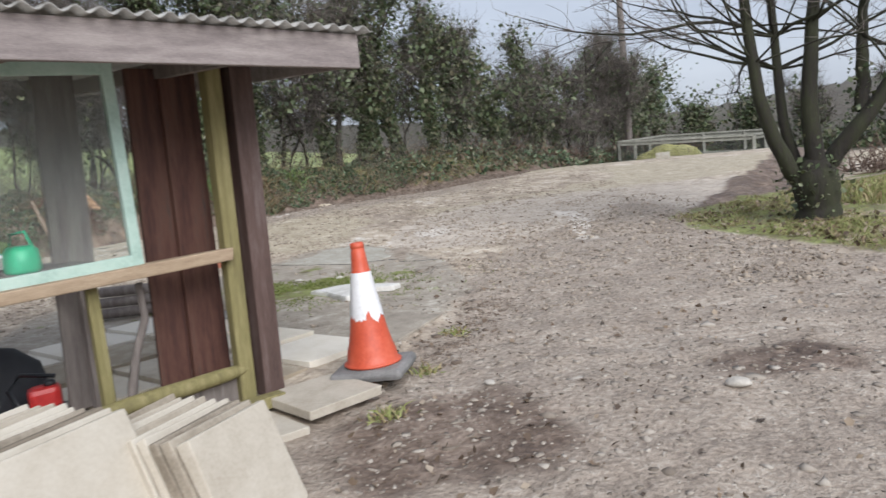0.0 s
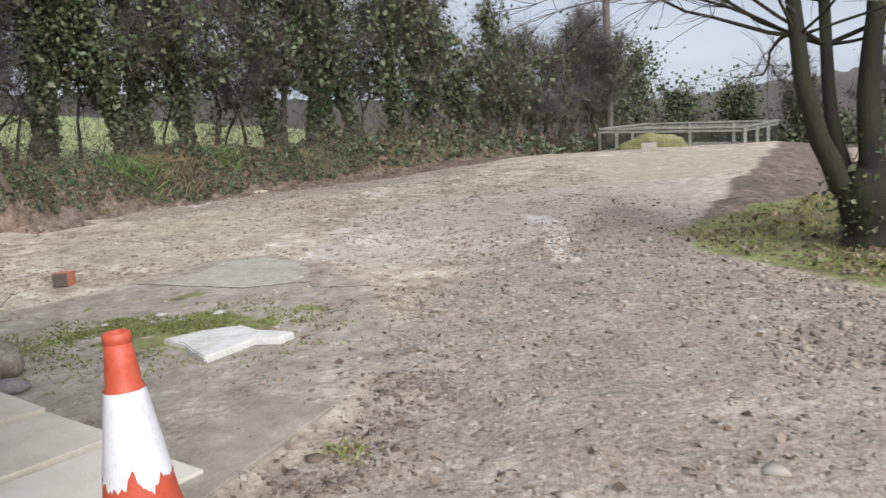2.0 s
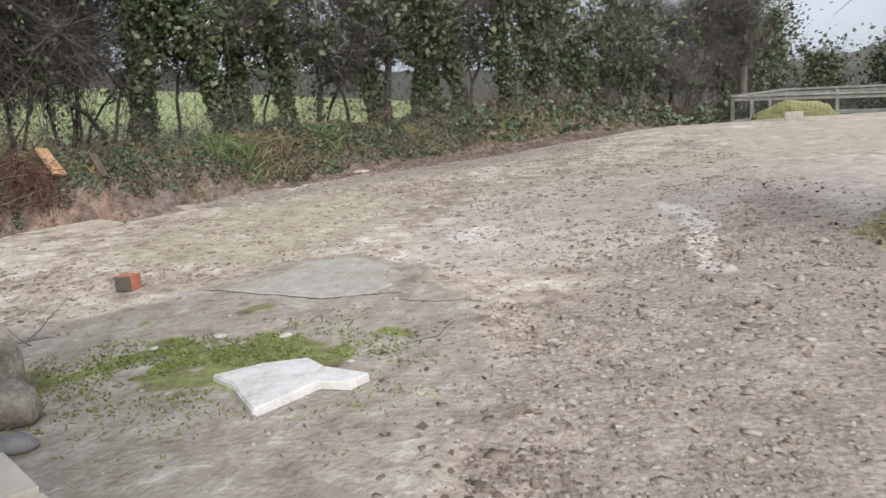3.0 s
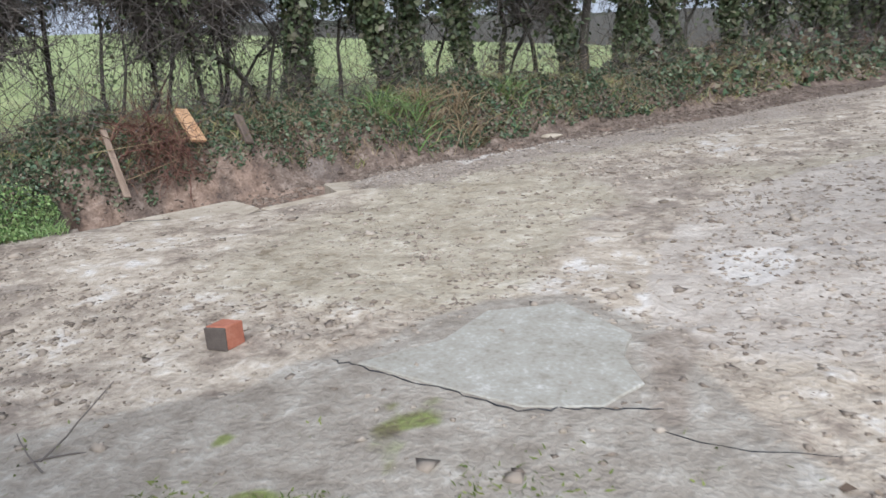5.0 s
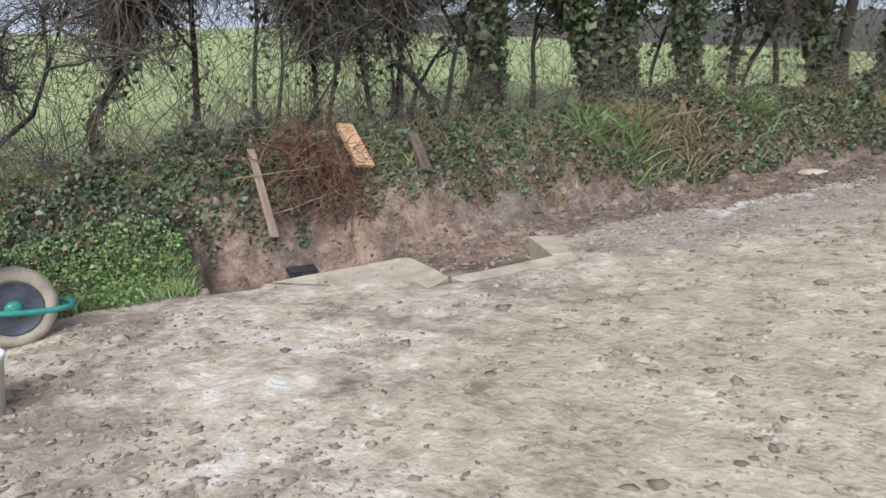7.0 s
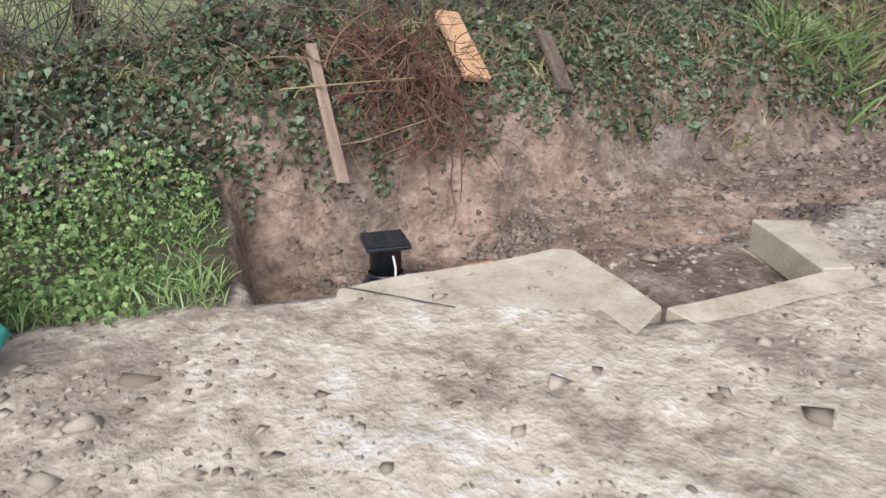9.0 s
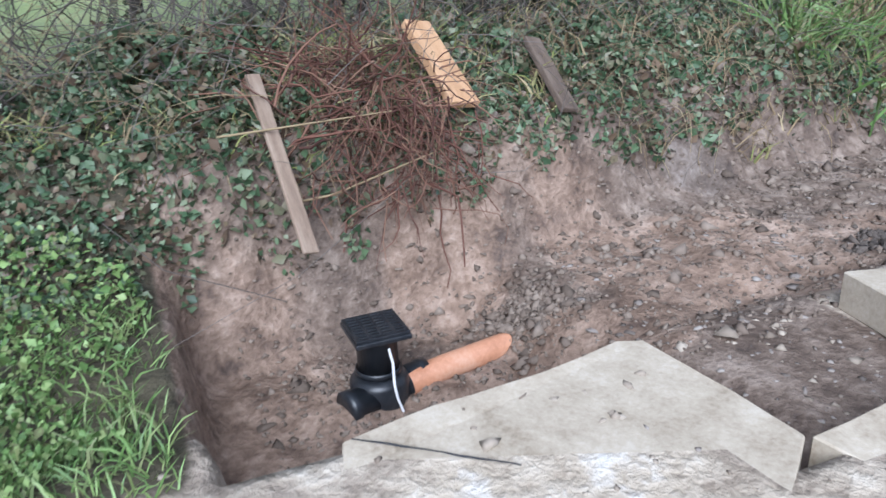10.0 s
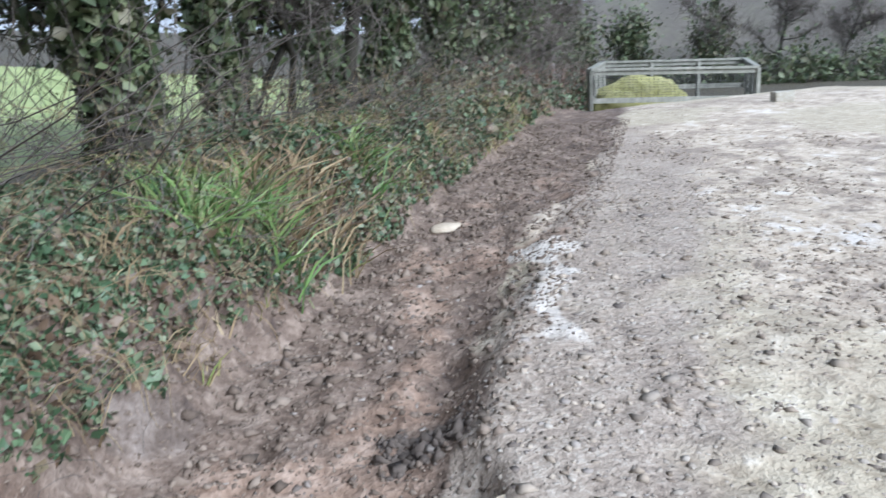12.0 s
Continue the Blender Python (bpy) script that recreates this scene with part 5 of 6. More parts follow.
# ---- the many-stemmed tree on the verge ----
def verge_tree():
    rng = np.random.default_rng(5)
    x, y = 3.93, 7.95
    tree = thing("verge_tree", "bare mossy many-stemmed tree on the grass verge", "tree", at=(x, y, ground(x, y) - 0.06))

    def bend(points, k=14, rough=0.012):
        p = np.array(points, float)
        t = np.linspace(0, 1, len(p))
        q = np.linspace(0, 1, k)
        out = np.stack([np.interp(q, t, p[:, i]) for i in range(3)], 1)
        for _ in range(2):
            out[1:-1] = (out[:-2] + out[1:-1] * 2 + out[2:]) / 4
        return out + rng.normal(size=out.shape) * rough

    stems = [
        ([(-0.12, 0, 0.42), (-0.30, 0.0, 0.63), (-0.48, -0.05, 0.98), (-0.58, 0.0, 1.45), (-0.60, 0.1, 2.1), (-0.65, 0.2, 3.2), (-0.8, 0.3, 5.5)], 0.10, 0.035),
        ([(-0.06, 0.08, 0.45), (-0.15, 0.12, 0.7), (-0.27, 0.2, 1.15), (-0.26, 0.25, 1.85), (-0.26, 0.3, 2.6), (-0.35, 0.5, 5.4)], 0.075, 0.03),
        ([(-0.02, -0.04, 0.4), (-0.03, -0.05, 0.8), (-0.08, 0.0, 1.4), (0.03, 0.0, 1.97), (0.15, 0.1, 2.5), (0.35, 0.2, 5.8)], 0.12, 0.04),
        ([(0.48, -0.10, 1.10), (0.51, -0.04, 1.4), (0.53, 0.0, 1.85), (0.64, 0.1, 2.45), (0.8, 0.2, 4.2)], 0.08, 0.03),
        ([(0.08, -0.04, 0.45), (0.16, -0.06, 0.72), (0.38, -0.12, 0.98), (0.66, -0.2, 1.33), (0.90, -0.25, 1.73), (1.16, -0.3, 2.0), (1.9, -0.3, 2.7)], 0.12, 0.03),
        ([(0.55, -0.16, 1.22), (0.8, -0.1, 1.25), (1.1, 0.0, 1.27), (1.5, 0.0, 1.40), (2.2, 0.1, 1.6)], 0.028, 0.008),
        ([(0.80, -0.22, 1.58), (0.80, -0.15, 1.85), (0.92, -0.1, 2.1), (1.12, 0.0, 2.45), (1.5, 0.1, 3.4)], 0.045, 0.015),
    ]
    pieces = [tubes([bend([(0.02, 0, -0.05), (0.03, 0, 0.2), (0.0, 0, 0.42), (-0.02, 0, 0.74)], 14, 0.003)], [np.interp(np.linspace(0, 1, 14), [0, 0.1, 0.3, 0.6, 0.8, 1], [0.30, 0.24, 0.21, 0.235, 0.22, 0.06])], 18)]
    lines = []
    for k, (pts, r0, r1) in enumerate(stems):
        if k not in (3, 5, 6):
            pts = [(pts[0][0] * 0.3, pts[0][1] * 0.3, 0.20)] + pts
        ln = bend(pts)
        lines.append(ln)
        pieces.append(tubes([ln], [np.linspace(r0, r1, 14)], 10))
    part("trunk", smooth(raw_mesh("trunk", *join_arrays(pieces))), M_BARK, tree, "mossy forked trunk")
    # long side branches
    S = np.array(lines)
    n = 100
    pick, at = rng.integers(0, 5, n), rng.integers(8, 14, n)
    way = rng.normal(size=(n, 3)) * (1.0, 0.8, 0.2) + (0, 0, 0.5)
    way[:16] = rng.normal(size=(16, 3)) * (0.25, 0.45, 0.12) + (-1, 0.1, 0.30)
    pick[:16] = rng.integers(0, 2, 16)
    at[:16] = rng.integers(8, 13, 16)
    br = wander(S[pick, at], way, rng.uniform(1.1, 2.6, n), 9, 0.14, rng, 0.035)
    thick = np.linspace(0.017, 0.004, 9)[None] * rng.uniform(0.6, 1.3, (n, 1))
    for i in range(n):
        part("branch", tube_mesh("branch", br[i:i + 1], thick[i:i + 1], 5), M_BARK, tree)
    m = 1800
    pick, at = rng.integers(0, n, m), rng.integers(3, 9, m)
    tw = wander(br[pick, at], (br[pick, 8] - br[pick, 3]) + rng.normal(size=(m, 3)) * 0.6, rng.uniform(0.25, 0.8, m), 5, 0.18, rng, 0.02)
    tagged(part("twigwork", raw_mesh("twigwork", *tubes(tw, np.linspace(0.0045, 0.0018, 5)[None] * np.ones((m, 1)), 3)), M_TWIG, tree, "bare winter twigs"), kind="stuff")
    # moss and ivy low on the stems
    p = S[rng.integers(0, 5, 900), rng.integers(0, 4, 900)] + rng.normal(size=(900, 3)) * (0.12, 0.12, 0.16)
    part("ivy", leaves("ivy", p, 0.05, rng=rng), M_IVY, tree, "patch of ivy low on the fork")


verge_tree()


# ---- undergrowth ----
def scatter_sd(n, s0, s1, d0, d1, rng=RNG):
    s, d = rng.uniform(s0, s1, n), rng.uniform(d0, d1, n)
    x, y = plan(s, d)
    return s, d, x, y


def carpet(name, label, n, s0, s1, d0, d1, size, mat, lift=0.3, keep=None, seed=1, **kw):
    rng = np.random.default_rng(seed)
    s, d, x, y = scatter_sd(n, s0, s1, d0, d1, rng)
    hump = np.clip(0.4 + 1.1 * fuzz(x, y, 0.8, 71 + seed) + 0.7 * fuzz(x, y, 0.22, 75 + seed), 0.03, 1.6)
    ok = np.ones(n, bool) if keep is None else keep(s, d, x, y)
    z = height(x, y) + rng.random(n) ** 0.7 * lift * hump * (1 - 0.6 * step(0.8, 1.5, d) * (s < 7)) + 0.01
    p = np.stack((x, y, z), 1)[ok]
    tagged(part(name, leaves(name, p, size, rng=rng, **kw), mat), label, "undergrowth", kind="stuff")


ragged = lambda s, d, x, y: d - cut_shift(s) > -0.06 + 0.12 * fuzz(s, d, 0.7, 33) + 0.1 * fuzz(s, d, 0.2, 34) + 0.08 * step(-0.6, 0.0, s) - 0.12 * step(0.8, 1.8, s)
carpet("ivy_undergrowth", "dark ivy and bramble leaves over the hedge bank", 92000, -2.3, 7, -0.35, 1.5, 0.044, M_BRAMBLE, 0.25, ragged, 1, droop=0.2)
carpet("ivy_undergrowth", "dark ivy and bramble leaves over the hedge bank", 54000, -8, -2.16, -0.75, 1.5, 0.041, M_BRAMBLE, 0.45, lambda s, d, x, y: (fuzz(x, y, 0.35, 95) > -0.55) & (d > -0.40 - 0.3 * step(-3.2, -4.5, s) + 0.2 * fuzz(x, y, 0.3, 96)) & (s < -2.25 + 0.12 * fuzz(x, y, 0.25, 97) + 0.1 * step(-0.2, 0.3, d)), 2, droop=0.2)
carpet("ivy_undergrowth", "dark ivy and bramble leaves over the hedge bank", 34000, 7, 27, -0.2, 2.4, 0.10, M_BRAMBLE, 0.4, ragged, 3, droop=0.2)
carpet("green_weeds", "bright green weeds at the end of the pit", 13000, -4.6, -2.2, -1.45, -0.1, 0.026, M_WEED, 0.13, lambda s, d, x, y: fuzz(x, y, 0.4, 91) - 0.35 * step(-0.9, -0.2, d) + 0.35 * fuzz(x, y, 0.09, 92) - 0.6 * step(-2.5, -2.2, s) - 0.5 * step(-1.1, -1.4, d) > -0.40, 4, up=1.0)


def stems(name, label, n, s0, s1, d0, d1, length, mat, seed, radius=0.004, lift=0.05, out=0.0, up=0.8, z0=0.0):
    rng = np.random.default_rng(seed)
    s, d, x, y = scatter_sd(n, s0, s1, d0, d1, rng)
    p = np.stack((x, y, height(x, y) + z0 * rng.random(n)), 1)
    way = rng.normal(size=(n, 3)) * (0.8, 0.8, 0.4) + np.array((-INTO[0] * out, -INTO[1] * out, up))
    ln = wander(p, way, length * rng.uniform(0.5, 1.4, n), 6, 0.2, rng, lift)
    tagged(part(name, raw_mesh(name, *tubes(ln, np.linspace(radius, radius * 0.4, 6)[None] * rng.uniform(0.6, 1.5, (n, 1)), 3)), mat), label, "undergrowth", kind="stuff")


stems("thorn_stems", "tangle of bare grey-brown thorn stems in the hedge", 850, -9, 0.8, 0.7, 2.2, 2.2, M_TWIG, 11, 0.0038, 0.06)
stems("thorn_stems", "tangle of bare grey-brown thorn stems in the hedge", 620, 0.6, 14, 0.7, 2.4, 1.7, M_TWIG, 12, 0.0035, 0.05)
stems("thorn_stems", "tangle of bare grey-brown thorn stems in the hedge", 900, 12, 28, 0.7, 2.6, 1.4, M_TWIG, 13, 0.006, 0.06)
carpet("scrub_leaves", "dark scrub foliage behind the pen", 15000, 26.8, 31, -17, 2.6, 0.16, M_IVY, 1.5, None, 6)
stems("thorn_stems", "brown scrub behind the pen", 1800, 27, 32, -18, 2.6, 1.3, M_TWIG, 18, 0.008, 0.05)
stems("bramble_stems", "arching dry bramble stems over the bank", 1300, -7, 10, 0.1, 1.6, 0.45, M_DRY, 14, 0.002, -0.2, 0.5, 0.9, 0.4)
stems("bramble_stems", "arching brown bramble stems over the bank", 1900, -7, 14, 0.0, 1.5, 0.55, M_TWIG, 16, 0.0021, -0.12, 0.3, 1.0, 0.4)
stems("bramble_stems", "arching brown bramble stems over the bank", 600, 10, 27, 0.1, 1.6, 0.5, M_REDTWIG, 17, 0.004, -0.12, 0.3, 1.0, 0.4)
stems("hanging_roots", "dry roots and grass hanging over the cut bank", 700, -1.9, 12, 0.12, 0.42, 0.3, M_DRY, 15, 0.0025, -0.45, 0.5, 0.2, 0.1)


def blades(name, label, x, y, length, mat, seed, width=0.006, spread=0.5, z0=0.0):
    rng = np.random.default_rng(seed)
    n = len(x)
    base = np.stack((x, y, height(x, y) + z0 - 0.01), 1)
    way = unit(rng.normal(size=(n, 3)) * (spread, spread, 0.1) + (0, 0, 1.0))
    ln = (length * rng.uniform(0.4, 1.3, n))[:, None]
    side = unit(np.cross(way, rng.normal(size=(n, 3)))) * width * rng.uniform(0.6, 1.5, n)[:, None]
    mid = base + way * ln * 0.55
    tip = base + (way + unit(way * (1, 1, 0)) * 0.45 * rng.random(n)[:, None] - np.array((0, 0, 0.12))) * ln
    verts = np.stack((base - side, base + side, mid + side * 0.8, mid - side * 0.8, tip), 1).reshape(-1, 3)
    i = np.arange(n)[:, None] * 5
    faces = np.concatenate((i + np.array((0, 1, 2)), i + np.array((0, 2, 3)), i + np.array((3, 2, 4))), 0)
    tagged(part(name, raw_mesh(name, verts, faces), mat), label, "grass", kind="stuff")


def verge_points(n, seed, x0, x1, y0, y1, edge=0.05):
    rng = np.random.default_rng(seed)
    x, y = rng.uniform(x0, x1, n), rng.uniform(y0, y1, n)
    ok = inside(GRASS_VERGE, x, y) + 0.25 * fuzz(x, y, 0.5, 66) > edge + 0.15 * rng.random(n)
    ok &= fuzz(x, y, 0.8, 67) + 0.5 * fuzz(x, y, 0.25, 69) + 0.2 * rng.normal(size=n) > -0.12
    return x[ok], y[ok]


s, d, x, y = scatter_sd(13000, -6, 12, 0.1, 1.45)
ok = fuzz(x, y, 0.6, 93) > 0.05
blades("bank_grass", "rough green grass through the ivy on the bank", x[ok], y[ok], 0.19, M_GRASS, 27, 0.005, 0.6)
ok = fuzz(x, y, 0.5, 94) > 0.2
blades("bank_grass", "dry straw grass through the ivy on the bank", x[ok], y[ok], 0.20, M_DRY, 28, 0.004, 0.6)
sw, dw, xw, yw = scatter_sd(5200, -4.8, -2.3, -1.4, -0.35, np.random.default_rng(88))
ok = fuzz(xw, yw, 0.45, 98) > -0.1
blades("weed_grass", "bright green grass among the weeds by the pit", xw[ok], yw[ok], 0.11, M_WEED, 29, 0.0035, 0.6)
blades("verge_grass", "tufted yellow-green verge grass round the tree", *verge_points(95000, 21, 2.3, 7.6, 4.0, 12.5), 0.085, M_GRASS, 22, 0.0028, 0.7)
blades("tall_reeds", "tall pale dry grass and reeds beyond the verge tree", *verge_points(7000, 23, 7.4, 18.0, 4.0, 19.0, 0.8), 0.24, M_GRASS, 24, 0.009, 0.35)
blades("verge_rushes", "green rushes on the verge behind the tree", *verge_points(5000, 25, 4.7, 8.0, 6.0, 10.5, 0.6), 0.24, M_GRASS, 26, 0.007, 0.4)
rng = np.random.default_rng(31)
x, y = rng.normal(-1.3, 0.62, 9000), rng.normal(6.95, 0.36, 9000)
ok = (fuzz(x, y, 0.4, 68) > -0.05) & (np.hypot((x + 0.8) / 0.36, (y - 6.6) / 0.26) > 1.0)
blades("moss_tufts", "short moss and grass tufts round the broken slab", x[ok], y[ok], 0.035, M_MOSS, 32, 0.005, 0.7)
for k, (s, d) in enumerate(((1.95, 0.30), (2.25, 0.35), (1.6, 0.42), (2.7, 0.32), (3.5, 0.35))):
    cx, cy = plan(s, d)
    x, y = rng.normal(cx, 0.10, 160), rng.normal(cy, 0.10, 160)
    blades("grass_tuft", "arching clump of green and straw grass on the bank edge", x, y, 0.42, M_DRY if k % 2 else M_WEED, 40 + k, 0.007, 0.7)
# small tufts at the yard edge by the cone
for k, (cx, cy) in enumerate(((-0.17, 4.35), (0.05, 5.1), (-0.35, 3.6))):
    x, y = rng.normal(cx, 0.05, 90), rng.normal(cy, 0.05, 90)
    blades("grass_tuft", "small yellow-green grass tuft at the slab edge", x, y, 0.07, M_GRASS, 50 + k, 0.005, 0.8)


# ---- bracken beyond the verge ----
rng = np.random.default_rng(55)
n = 5200
x, y = rng.uniform(8.0, 17, n), rng.uniform(6, 15.5, n)
ok = fuzz(x, y, 2.5, 56) > -0.35
x, y = x[ok], y[ok]
p = np.stack((x, y, height(x, y)), 1)
br = wander(p, rng.normal(size=(len(x), 3)) * (0.6, 0.6, 0.2) + (0, 0, 0.9), rng.uniform(0.35, 0.95, len(x)), 5, 0.25, rng, -0.05)
tagged(part("bracken", raw_mesh("bracken", *tubes(br, np.linspace(0.014, 0.005, 5)[None] * np.ones((len(x), 1)), 3)), M_BRACKEN), "dead red-brown bracken beyond the verge", "undergrowth", kind="stuff")


# ---- heap of dead brush on the bank ----
rng = np.random.default_rng(61)
n = 560
c = np.stack((rng.normal(-6.12, 0.17, n), rng.normal(12.38, 0.18, n), rng.uniform(0.72, 1.38, n)), 1)
way = rng.normal(size=(n, 3)) * (0.7, 0.7, 0.8) + (0.15, -0.1, 0)
br = wander(c, way, rng.uniform(0.2, 0.6, n), 6, 0.25, rng, -0.03)
tagged(part("dead_brush_heap", raw_mesh("dead_brush_heap", *tubes(br, np.linspace(0.0045, 0.002, 6)[None] * rng.uniform(0.6, 1.6, (n, 1)), 4)), M_REDTWIG), "heap of dead red-brown brush on the bank", "brushwood", kind="stuff")
n = 230
c = np.stack((rng.normal(-5.78, 0.13, n), rng.normal(12.28, 0.13, n), rng.uniform(0.80, 1.30, n)), 1)
br = wander(c, rng.normal(size=(n, 3)) * 0.5 + (0.12, -0.28, -0.75), rng.uniform(0.15, 0.5, n), 6, 0.3, rng, -0.05)
tagged(part("dead_brush_heap", raw_mesh("dead_brush_heap", *tubes(br, np.linspace(0.0036, 0.0014, 6)[None] * rng.uniform(0.5, 1.5, (n, 1)), 4)), M_REDTWIG), "dead red-brown brush hanging down the cut bank", "brushwood", kind="stuff")
for k, (a, b, c2) in enumerate((((-7.0, 11.9, 0.98), (-6.3, 11.75, 1.12), (-5.75, 12.15, 1.17)), ((-6.2, 11.9, 0.78), (-5.95, 11.95, 0.84), (-5.6, 12.25, 0.98)))):
    st = tube_mesh("dry_stem", [[a, b, c2]], np.array([[0.006, 0.0055, 0.003]]), 6)
    tagged(part("dry_stem", st, M_DRY), "long pale dry stem across the brush", "stem")

# ---- loose stones, clods and sticks ----
rng = np.random.default_rng(71)


def gravel_points(n, poly, grow=0.3):
    xs, ys = [p[0] for p in poly], [p[1] for p in poly]
    x, y = rng.uniform(max(min(xs), -2), min(max(xs), 6), n), rng.uniform(max(min(ys), 1.5), min(max(ys), 14), n)
    ok = inside(poly, x, y) + grow * fuzz(x, y, 0.6, 77) > 0
    return x[ok], y[ok]


x, y = gravel_points(30000, TRACK)
s2, d2, x2, y2 = scatter_sd(3000, 0.2, 6.0, -2.6, -1.2, rng)
x, y = np.concatenate((x, x2)), np.concatenate((y, y2))
tagged(part("gravel", pebbles("gravel", x, y, rng.gamma(1.3, 0.0058, len(x)) + 0.005, 0.66, 0.40), M_PEBBLE), "loose brown-grey gravel and stones on the track", "gravel", kind="stuff")
s, d, x, y = scatter_sd(2000, -2.0, 9, -1.25, 0.1, rng)
tagged(part("trench_stones", pebbles("trench_stones", x, y, rng.gamma(1.2, 0.007, len(x)) + 0.004, 0.6, 0.4), M_CLOD), "soil clods and stones on the trench floor", "rubble", kind="stuff")
s, d, x, y = scatter_sd(1500, -1.2, 5, -1.9, -0.3, rng)
tagged(part("trench_gravel", pebbles("trench_gravel", x, y, rng.gamma(1.3, 0.006, len(x)) + 0.004, 0.55, 0.35), M_CHIP), "grey stones on the trench floor", "rubble", kind="stuff")
x, y = rng.uniform(-6, 4, 20000), rng.uniform(7, 21, 20000)
s, d = hedge_sd(x, y)
ok = (d < -1.3) & (fuzz(x, y, 1.3, 78) + 0.3 * rng.normal(size=len(x)) > 0.05) & (inside(GRASS_VERGE, x, y) < 0)
ok &= (inside(CONCRETE, x, y) < 0) & ~((s > -2.1) & (s < 0.5) & (d > -2.25))
x, y = x[ok], y[ok]
tagged(part("mud_clods", pebbles("mud_clods", x, y, rng.gamma(1.2, 0.0055, len(x)) + 0.004, 0.65, 0.4), M_CRUMB), "small brown mud clods on the sandy yard", "clods", kind="stuff")
x, y = rng.normal(0.02, 0.13, 900), rng.uniform(4.4, 6.0, 900)
x = x + 0.35 * (y - 4.6) - 0.12
tagged(part("edge_rubble", pebbles("edge_rubble", x, y, rng.gamma(1.3, 0.0055, 900) + 0.005, 0.55, 0.45), M_CLOD), "brown broken rubble along the concrete edge", "rubble", kind="stuff")
OCT_V = np.array([(1, 0, 0), (-1, 0, 0), (0, 1, 0), (0, -1, 0), (0, 0, 1), (0, 0, -1)], float)
OCT_F = np.array([(0, 2, 4), (2, 1, 4), (1, 3, 4), (3, 0, 4), (2, 0, 5), (1, 2, 5), (3, 1, 5), (0, 3, 5)])


def crumbs(name, label, x, y, size, mat, flat=0.5):
    n = len(x)
    V = OCT_V[None] * rng.uniform(0.4, 1.4, (n, 6, 3)) + rng.normal(size=(n, 6, 3)) * 0.2
    a = rng.uniform(0, 2 * np.pi, n)
    c, q = np.cos(a)[:, None], np.sin(a)[:, None]
    V = np.stack((V[..., 0] * c - V[..., 1] * q, V[..., 0] * q + V[..., 1] * c, V[..., 2] * flat), -1) * size[:, None, None]
    V += np.stack((x, y, height(x, y) + size * 0.05), 1)[:, None]
    F = OCT_F[None] + (np.arange(n) * 6)[:, None, None]
    tagged(part(name, raw_mesh(name, V.reshape(-1, 3), F.reshape(-1, 3)), mat), label, "crumbs", kind="stuff")


n = 90000
x, y = rng.uniform(-6.3, 3.4, n), 5.5 + 13 * rng.random(n) ** 1.35
s, d = hedge_sd(x, y)
ok = (d < -1.25) & (inside(GRASS_VERGE, x, y) < 0) & (fuzz(x, y, 0.8, 79) + 0.5 * fuzz(x, y, 0.22, 80) + 0.28 * rng.normal(size=n) > 0.12)
ok &= (inside(CONCRETE, x, y) < 0) | (rng.random(n) < 0.15)
x, y = x[ok], y[ok]
crumbs("sand_crumbs", "crumbled dry mud over the sandy yard", x, y, rng.gamma(1.3, 0.0065, len(x)) + 0.004, M_CRUMB)
s, d, x, y = scatter_sd(13000, -2.0, 10, -1.35, 0.2, rng)
crumbs("soil_crumbs", "crumbled brown soil in the trench", x, y, rng.gamma(1.2, 0.006, len(x)) + 0.004, M_CLOD, 0.7)
s, d, x, y = scatter_sd(2200, -1.9, 9, -0.55, 0.4, rng)
crumbs("soil_crumbs", "soil lumps broken from the cut bank", x, y, rng.gamma(1.3, 0.009, len(x)) + 0.006, M_CLOD, 0.7)
x, y = rng.normal(-5.13, 0.08, 700), rng.normal(12.17, 0.08, 700)
crumbs("soil_crumbs", "heaped soil over the end of the pipe", x, y, rng.gamma(1.4, 0.006, 700) + 0.005, M_CLOD, 0.8)
n = 9000
x, y = rng.uniform(-6.0, 3.2, n), rng.uniform(7.4, 19, n)
s, d = hedge_sd(x, y)
ok = (d < -1.5) & (inside(GRASS_VERGE, x, y) < -0.1) & (fuzz(x, y, 0.9, 83) + 0.4 * fuzz(x, y, 0.3, 84) + 0.25 * rng.normal(size=n) > 0.12)
ok &= ((inside(CONCRETE, x, y) < -0.1) | (rng.random(n) < 0.1)) & ~((s > -2.1) & (s < 0.5) & (d > -2.25))
x, y = x[ok], y[ok]
tagged(part("mud_flakes", pebbles("mud_flakes", x, y, rng.gamma(1.3, 0.0065, len(x)) + 0.007, 0.45, 0.42), M_FLAKE), "flat brown flakes of turned mud on the yard", "clods", kind="stuff")
n = 4000
x, y = rng.uniform(-0.6, 4.0, n), rng.uniform(3.0, 10.5, n)
ok = (inside(TRACK, x, y) > -0.2) & (fuzz(x, y, 0.8, 85) + 0.4 * fuzz(x, y, 0.3, 86) + 0.25 * rng.normal(size=n) > 0.05)
x, y = x[ok], y[ok]
tagged(part("stone_chips", pebbles("stone_chips", x, y, rng.gamma(1.4, 0.008, len(x)) + 0.008, 0.6, 0.3), M_PEBBLE), "broken pale and brown stone chips trodden into the track", "gravel", kind="stuff")
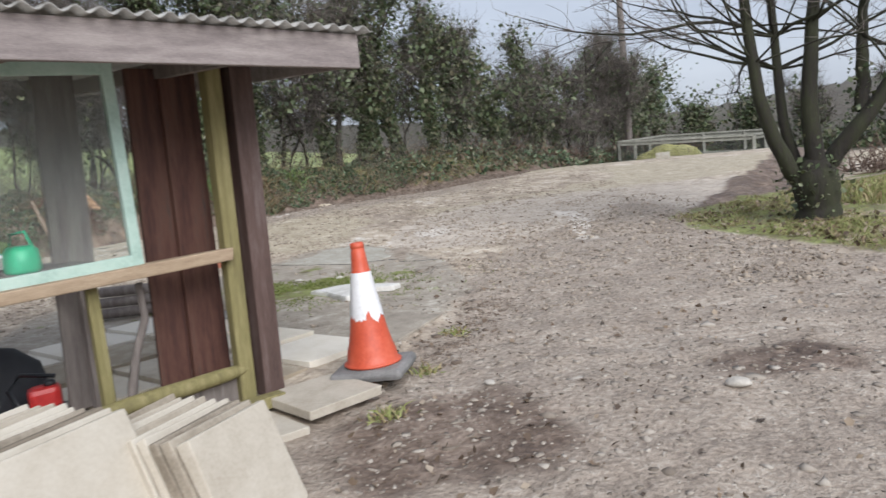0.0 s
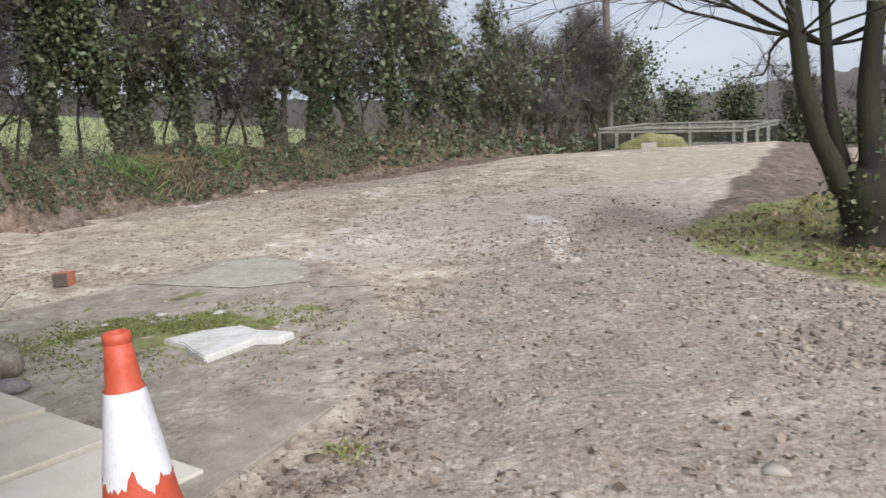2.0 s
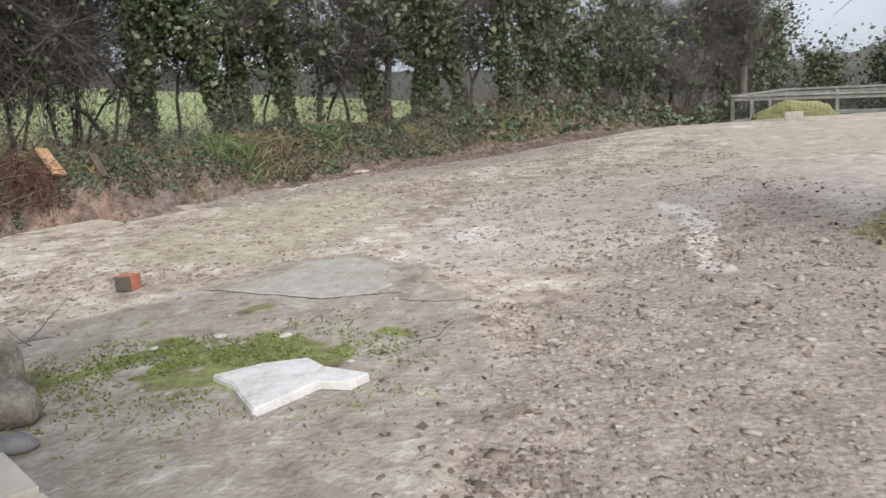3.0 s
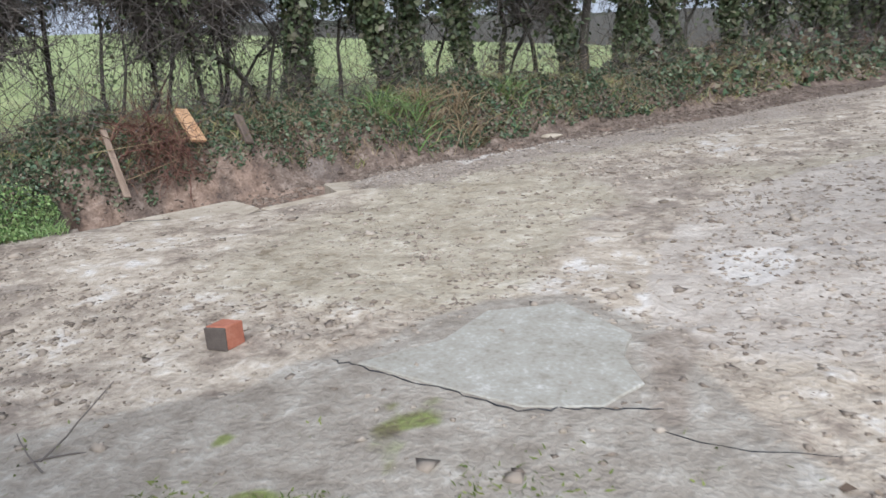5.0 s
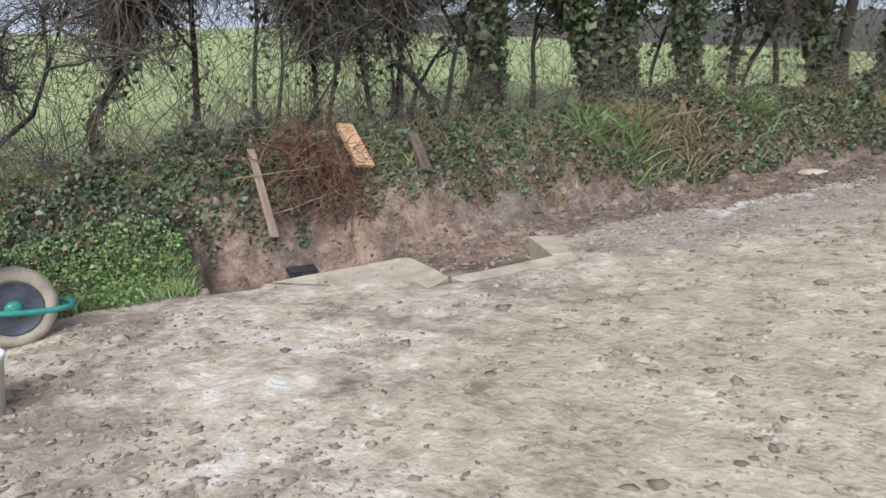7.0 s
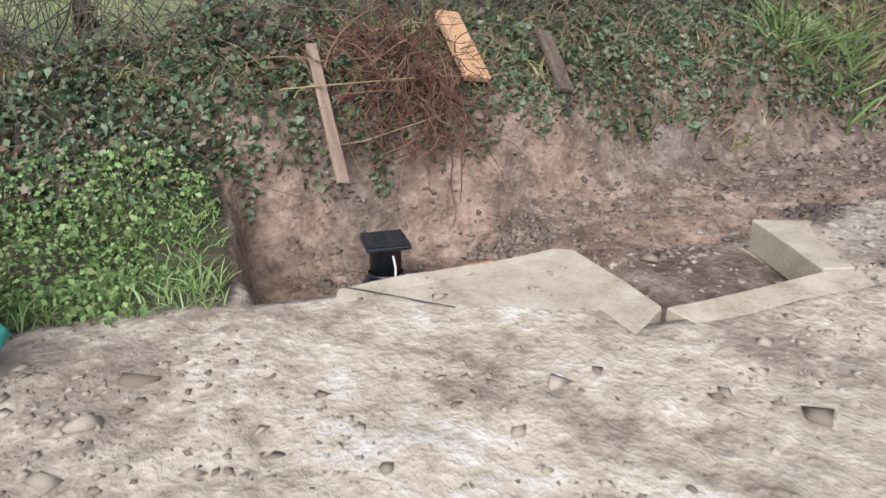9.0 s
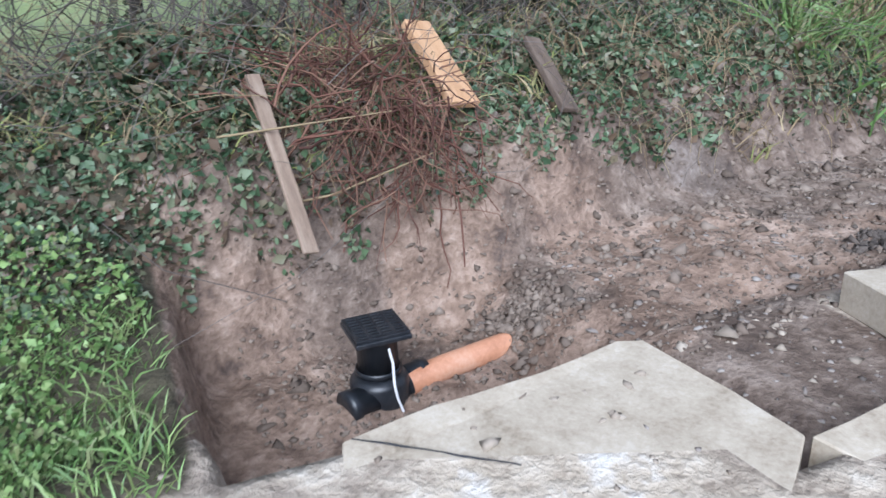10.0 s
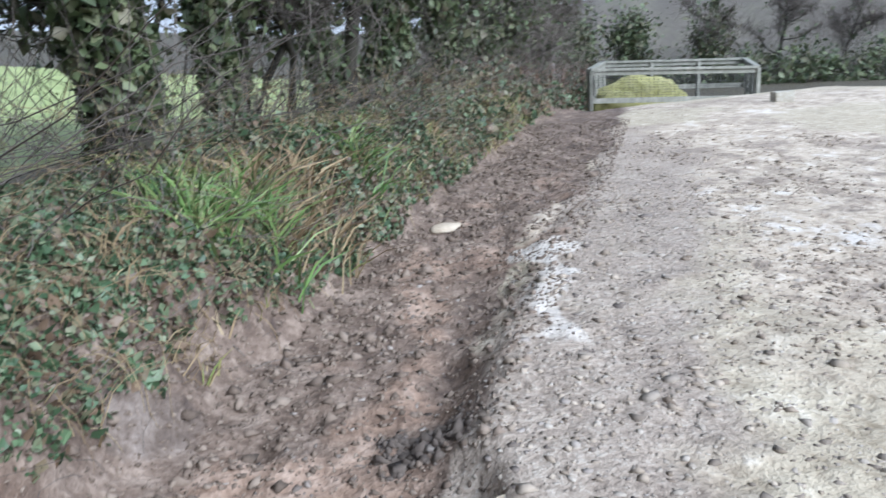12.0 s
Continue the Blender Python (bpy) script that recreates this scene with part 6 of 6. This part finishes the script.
# dead leaves and flakes on the track and verge
n = 5000
x, y = rng.uniform(-0.5, 5.2, n), rng.uniform(2.2, 12, n)
ok = (inside(TRACK, x, y) > -0.5) & (fuzz(x, y, 0.7, 81) + 0.35 * rng.normal(size=n) > 0.0)
p = np.stack((x, y, height(x, y) + 0.008), 1)[ok]
tagged(part("leaf_litter", leaves("leaf_litter", p, 0.032, droop=0, narrow=0.75, up=3.0, rng=rng), M_LITTER), "dead brown leaves and flakes on the track", "leaf litter", kind="stuff")
x, y = verge_points(9000, 91, 2.4, 7.0, 4, 12)
p = np.stack((x, y, height(x, y) + 0.03 * rng.random(len(x))), 1)
tagged(part("leaf_litter", leaves("leaf_litter", p, 0.05, droop=0, narrow=0.75, up=2.0, rng=rng), M_LITTER), "dead brown leaves among the verge grass", "leaf litter", kind="stuff")
# crack across the concrete
line = [(-1.95, 8.37), (-1.79, 8.32), (-1.62, 8.27), (-1.48, 8.21), (-1.24, 8.14), (-1.0, 8.05), (-0.83, 8.10), (-0.66, 8.11), (-0.5, 8.16)]
along = np.linspace(0, len(line) - 1, 41)
cx, cy = (np.interp(along, np.arange(len(line)), [q[i] for q in line]) for i in (0, 1))
pts = np.array([[(px + 0.012 * math.sin(9 * k), py + 0.014 * math.cos(7 * k * k), ground(px, py) + 0.002) for k, (px, py) in enumerate(zip(cx, cy))]])
tagged(part("concrete_crack", tube_mesh("concrete_crack", pts, np.array(np.tile(np.array([0.0016, 0.0035, 0.0024, 0.0042, 0.003]), 9)[None, :41]), 5), M_DARKCLOTH), "dark crack across the concrete", "crack", kind="structure")
def crack(line, width, seed):
    at = np.linspace(0, len(line) - 1, 31)
    ax, ay = (np.interp(at, np.arange(len(line)), [q[i] for q in line]) for i in (0, 1))
    ax, ay = ax + 0.014 * fuzz(at, at * 0, 1.3, seed), ay + 0.014 * fuzz(at, at * 0 + 9, 1.3, seed)
    pts = np.stack((ax, ay, np.maximum(height(ax, ay), base_height(ax, ay) + (0.012 if seed == 2 else -1)) + 0.002), 1)[None]
    tagged(part("concrete_crack", tube_mesh("concrete_crack", pts, width * (0.7 + 0.5 * np.sin(at * 2.3) ** 2)[None], 5), M_DARKCLOTH), "dark crack across the concrete", "crack", kind="structure")


crack([(-0.52, 8.0), (-0.36, 7.93), (-0.21, 7.9), (0.1, 7.95)], 0.0019, 1)
crack([(-5.17, 10.78), (-5.0, 10.80), (-4.85, 10.82), (-4.70, 10.84)], 0.0026, 2)
crack([(-0.07, 7.5), (-0.12, 7.36), (-0.14, 7.24), (-0.3, 7.16)], 0.0019, 3)
px, py = plan(3.75, -0.25)
boulder("flat pale stone lying in the trench", on(px, py, 0.02), (0.15, 0.09, 0.035), 31, M_CAST, 20)
px, py = plan(0.80, -1.02)
x, y = rng.normal(px, 0.10, 260), rng.normal(py, 0.07, 260)
crumbs("soil_crumbs", "dark wet lumps of earth in the trench", x, y, rng.gamma(1.6, 0.008, 260) + 0.008, M_BRICKGREY, 0.7)
for k, (px, py, sz) in enumerate(((-1.42, 7.35, 0.04), (-1.02, 7.32, 0.04), (-1.75, 7.2, 0.03), (0.18, 3.95, 0.035), (1.35, 3.55, 0.06), (-0.55, 6.9, 0.02))):
    boulder("small pale stone lying on the ground", on(px, py, sz * 0.3), (sz, sz * 0.7, sz * 0.4), 20 + k, M_PALESTONE, 40 * k)
for k, (sx, sy, way, length) in enumerate(((-2.68, 7.42, (0.25, 0.45, 0.30), 0.38), (-2.72, 7.40, (0.55, 0.45, 0.10), 0.34), (-2.60, 7.36, (-0.5, 0.2, 0.15), 0.25))):
    st = wander([on(sx, sy, 0.0)], [way], [length], 7, 0.08, rng, 0)
    tagged(part("stick", tube_mesh("stick", st, np.linspace(0.0045, 0.002, 7)[None], 6), M_TWIG), "thin bare stick standing in the mud", "stick")
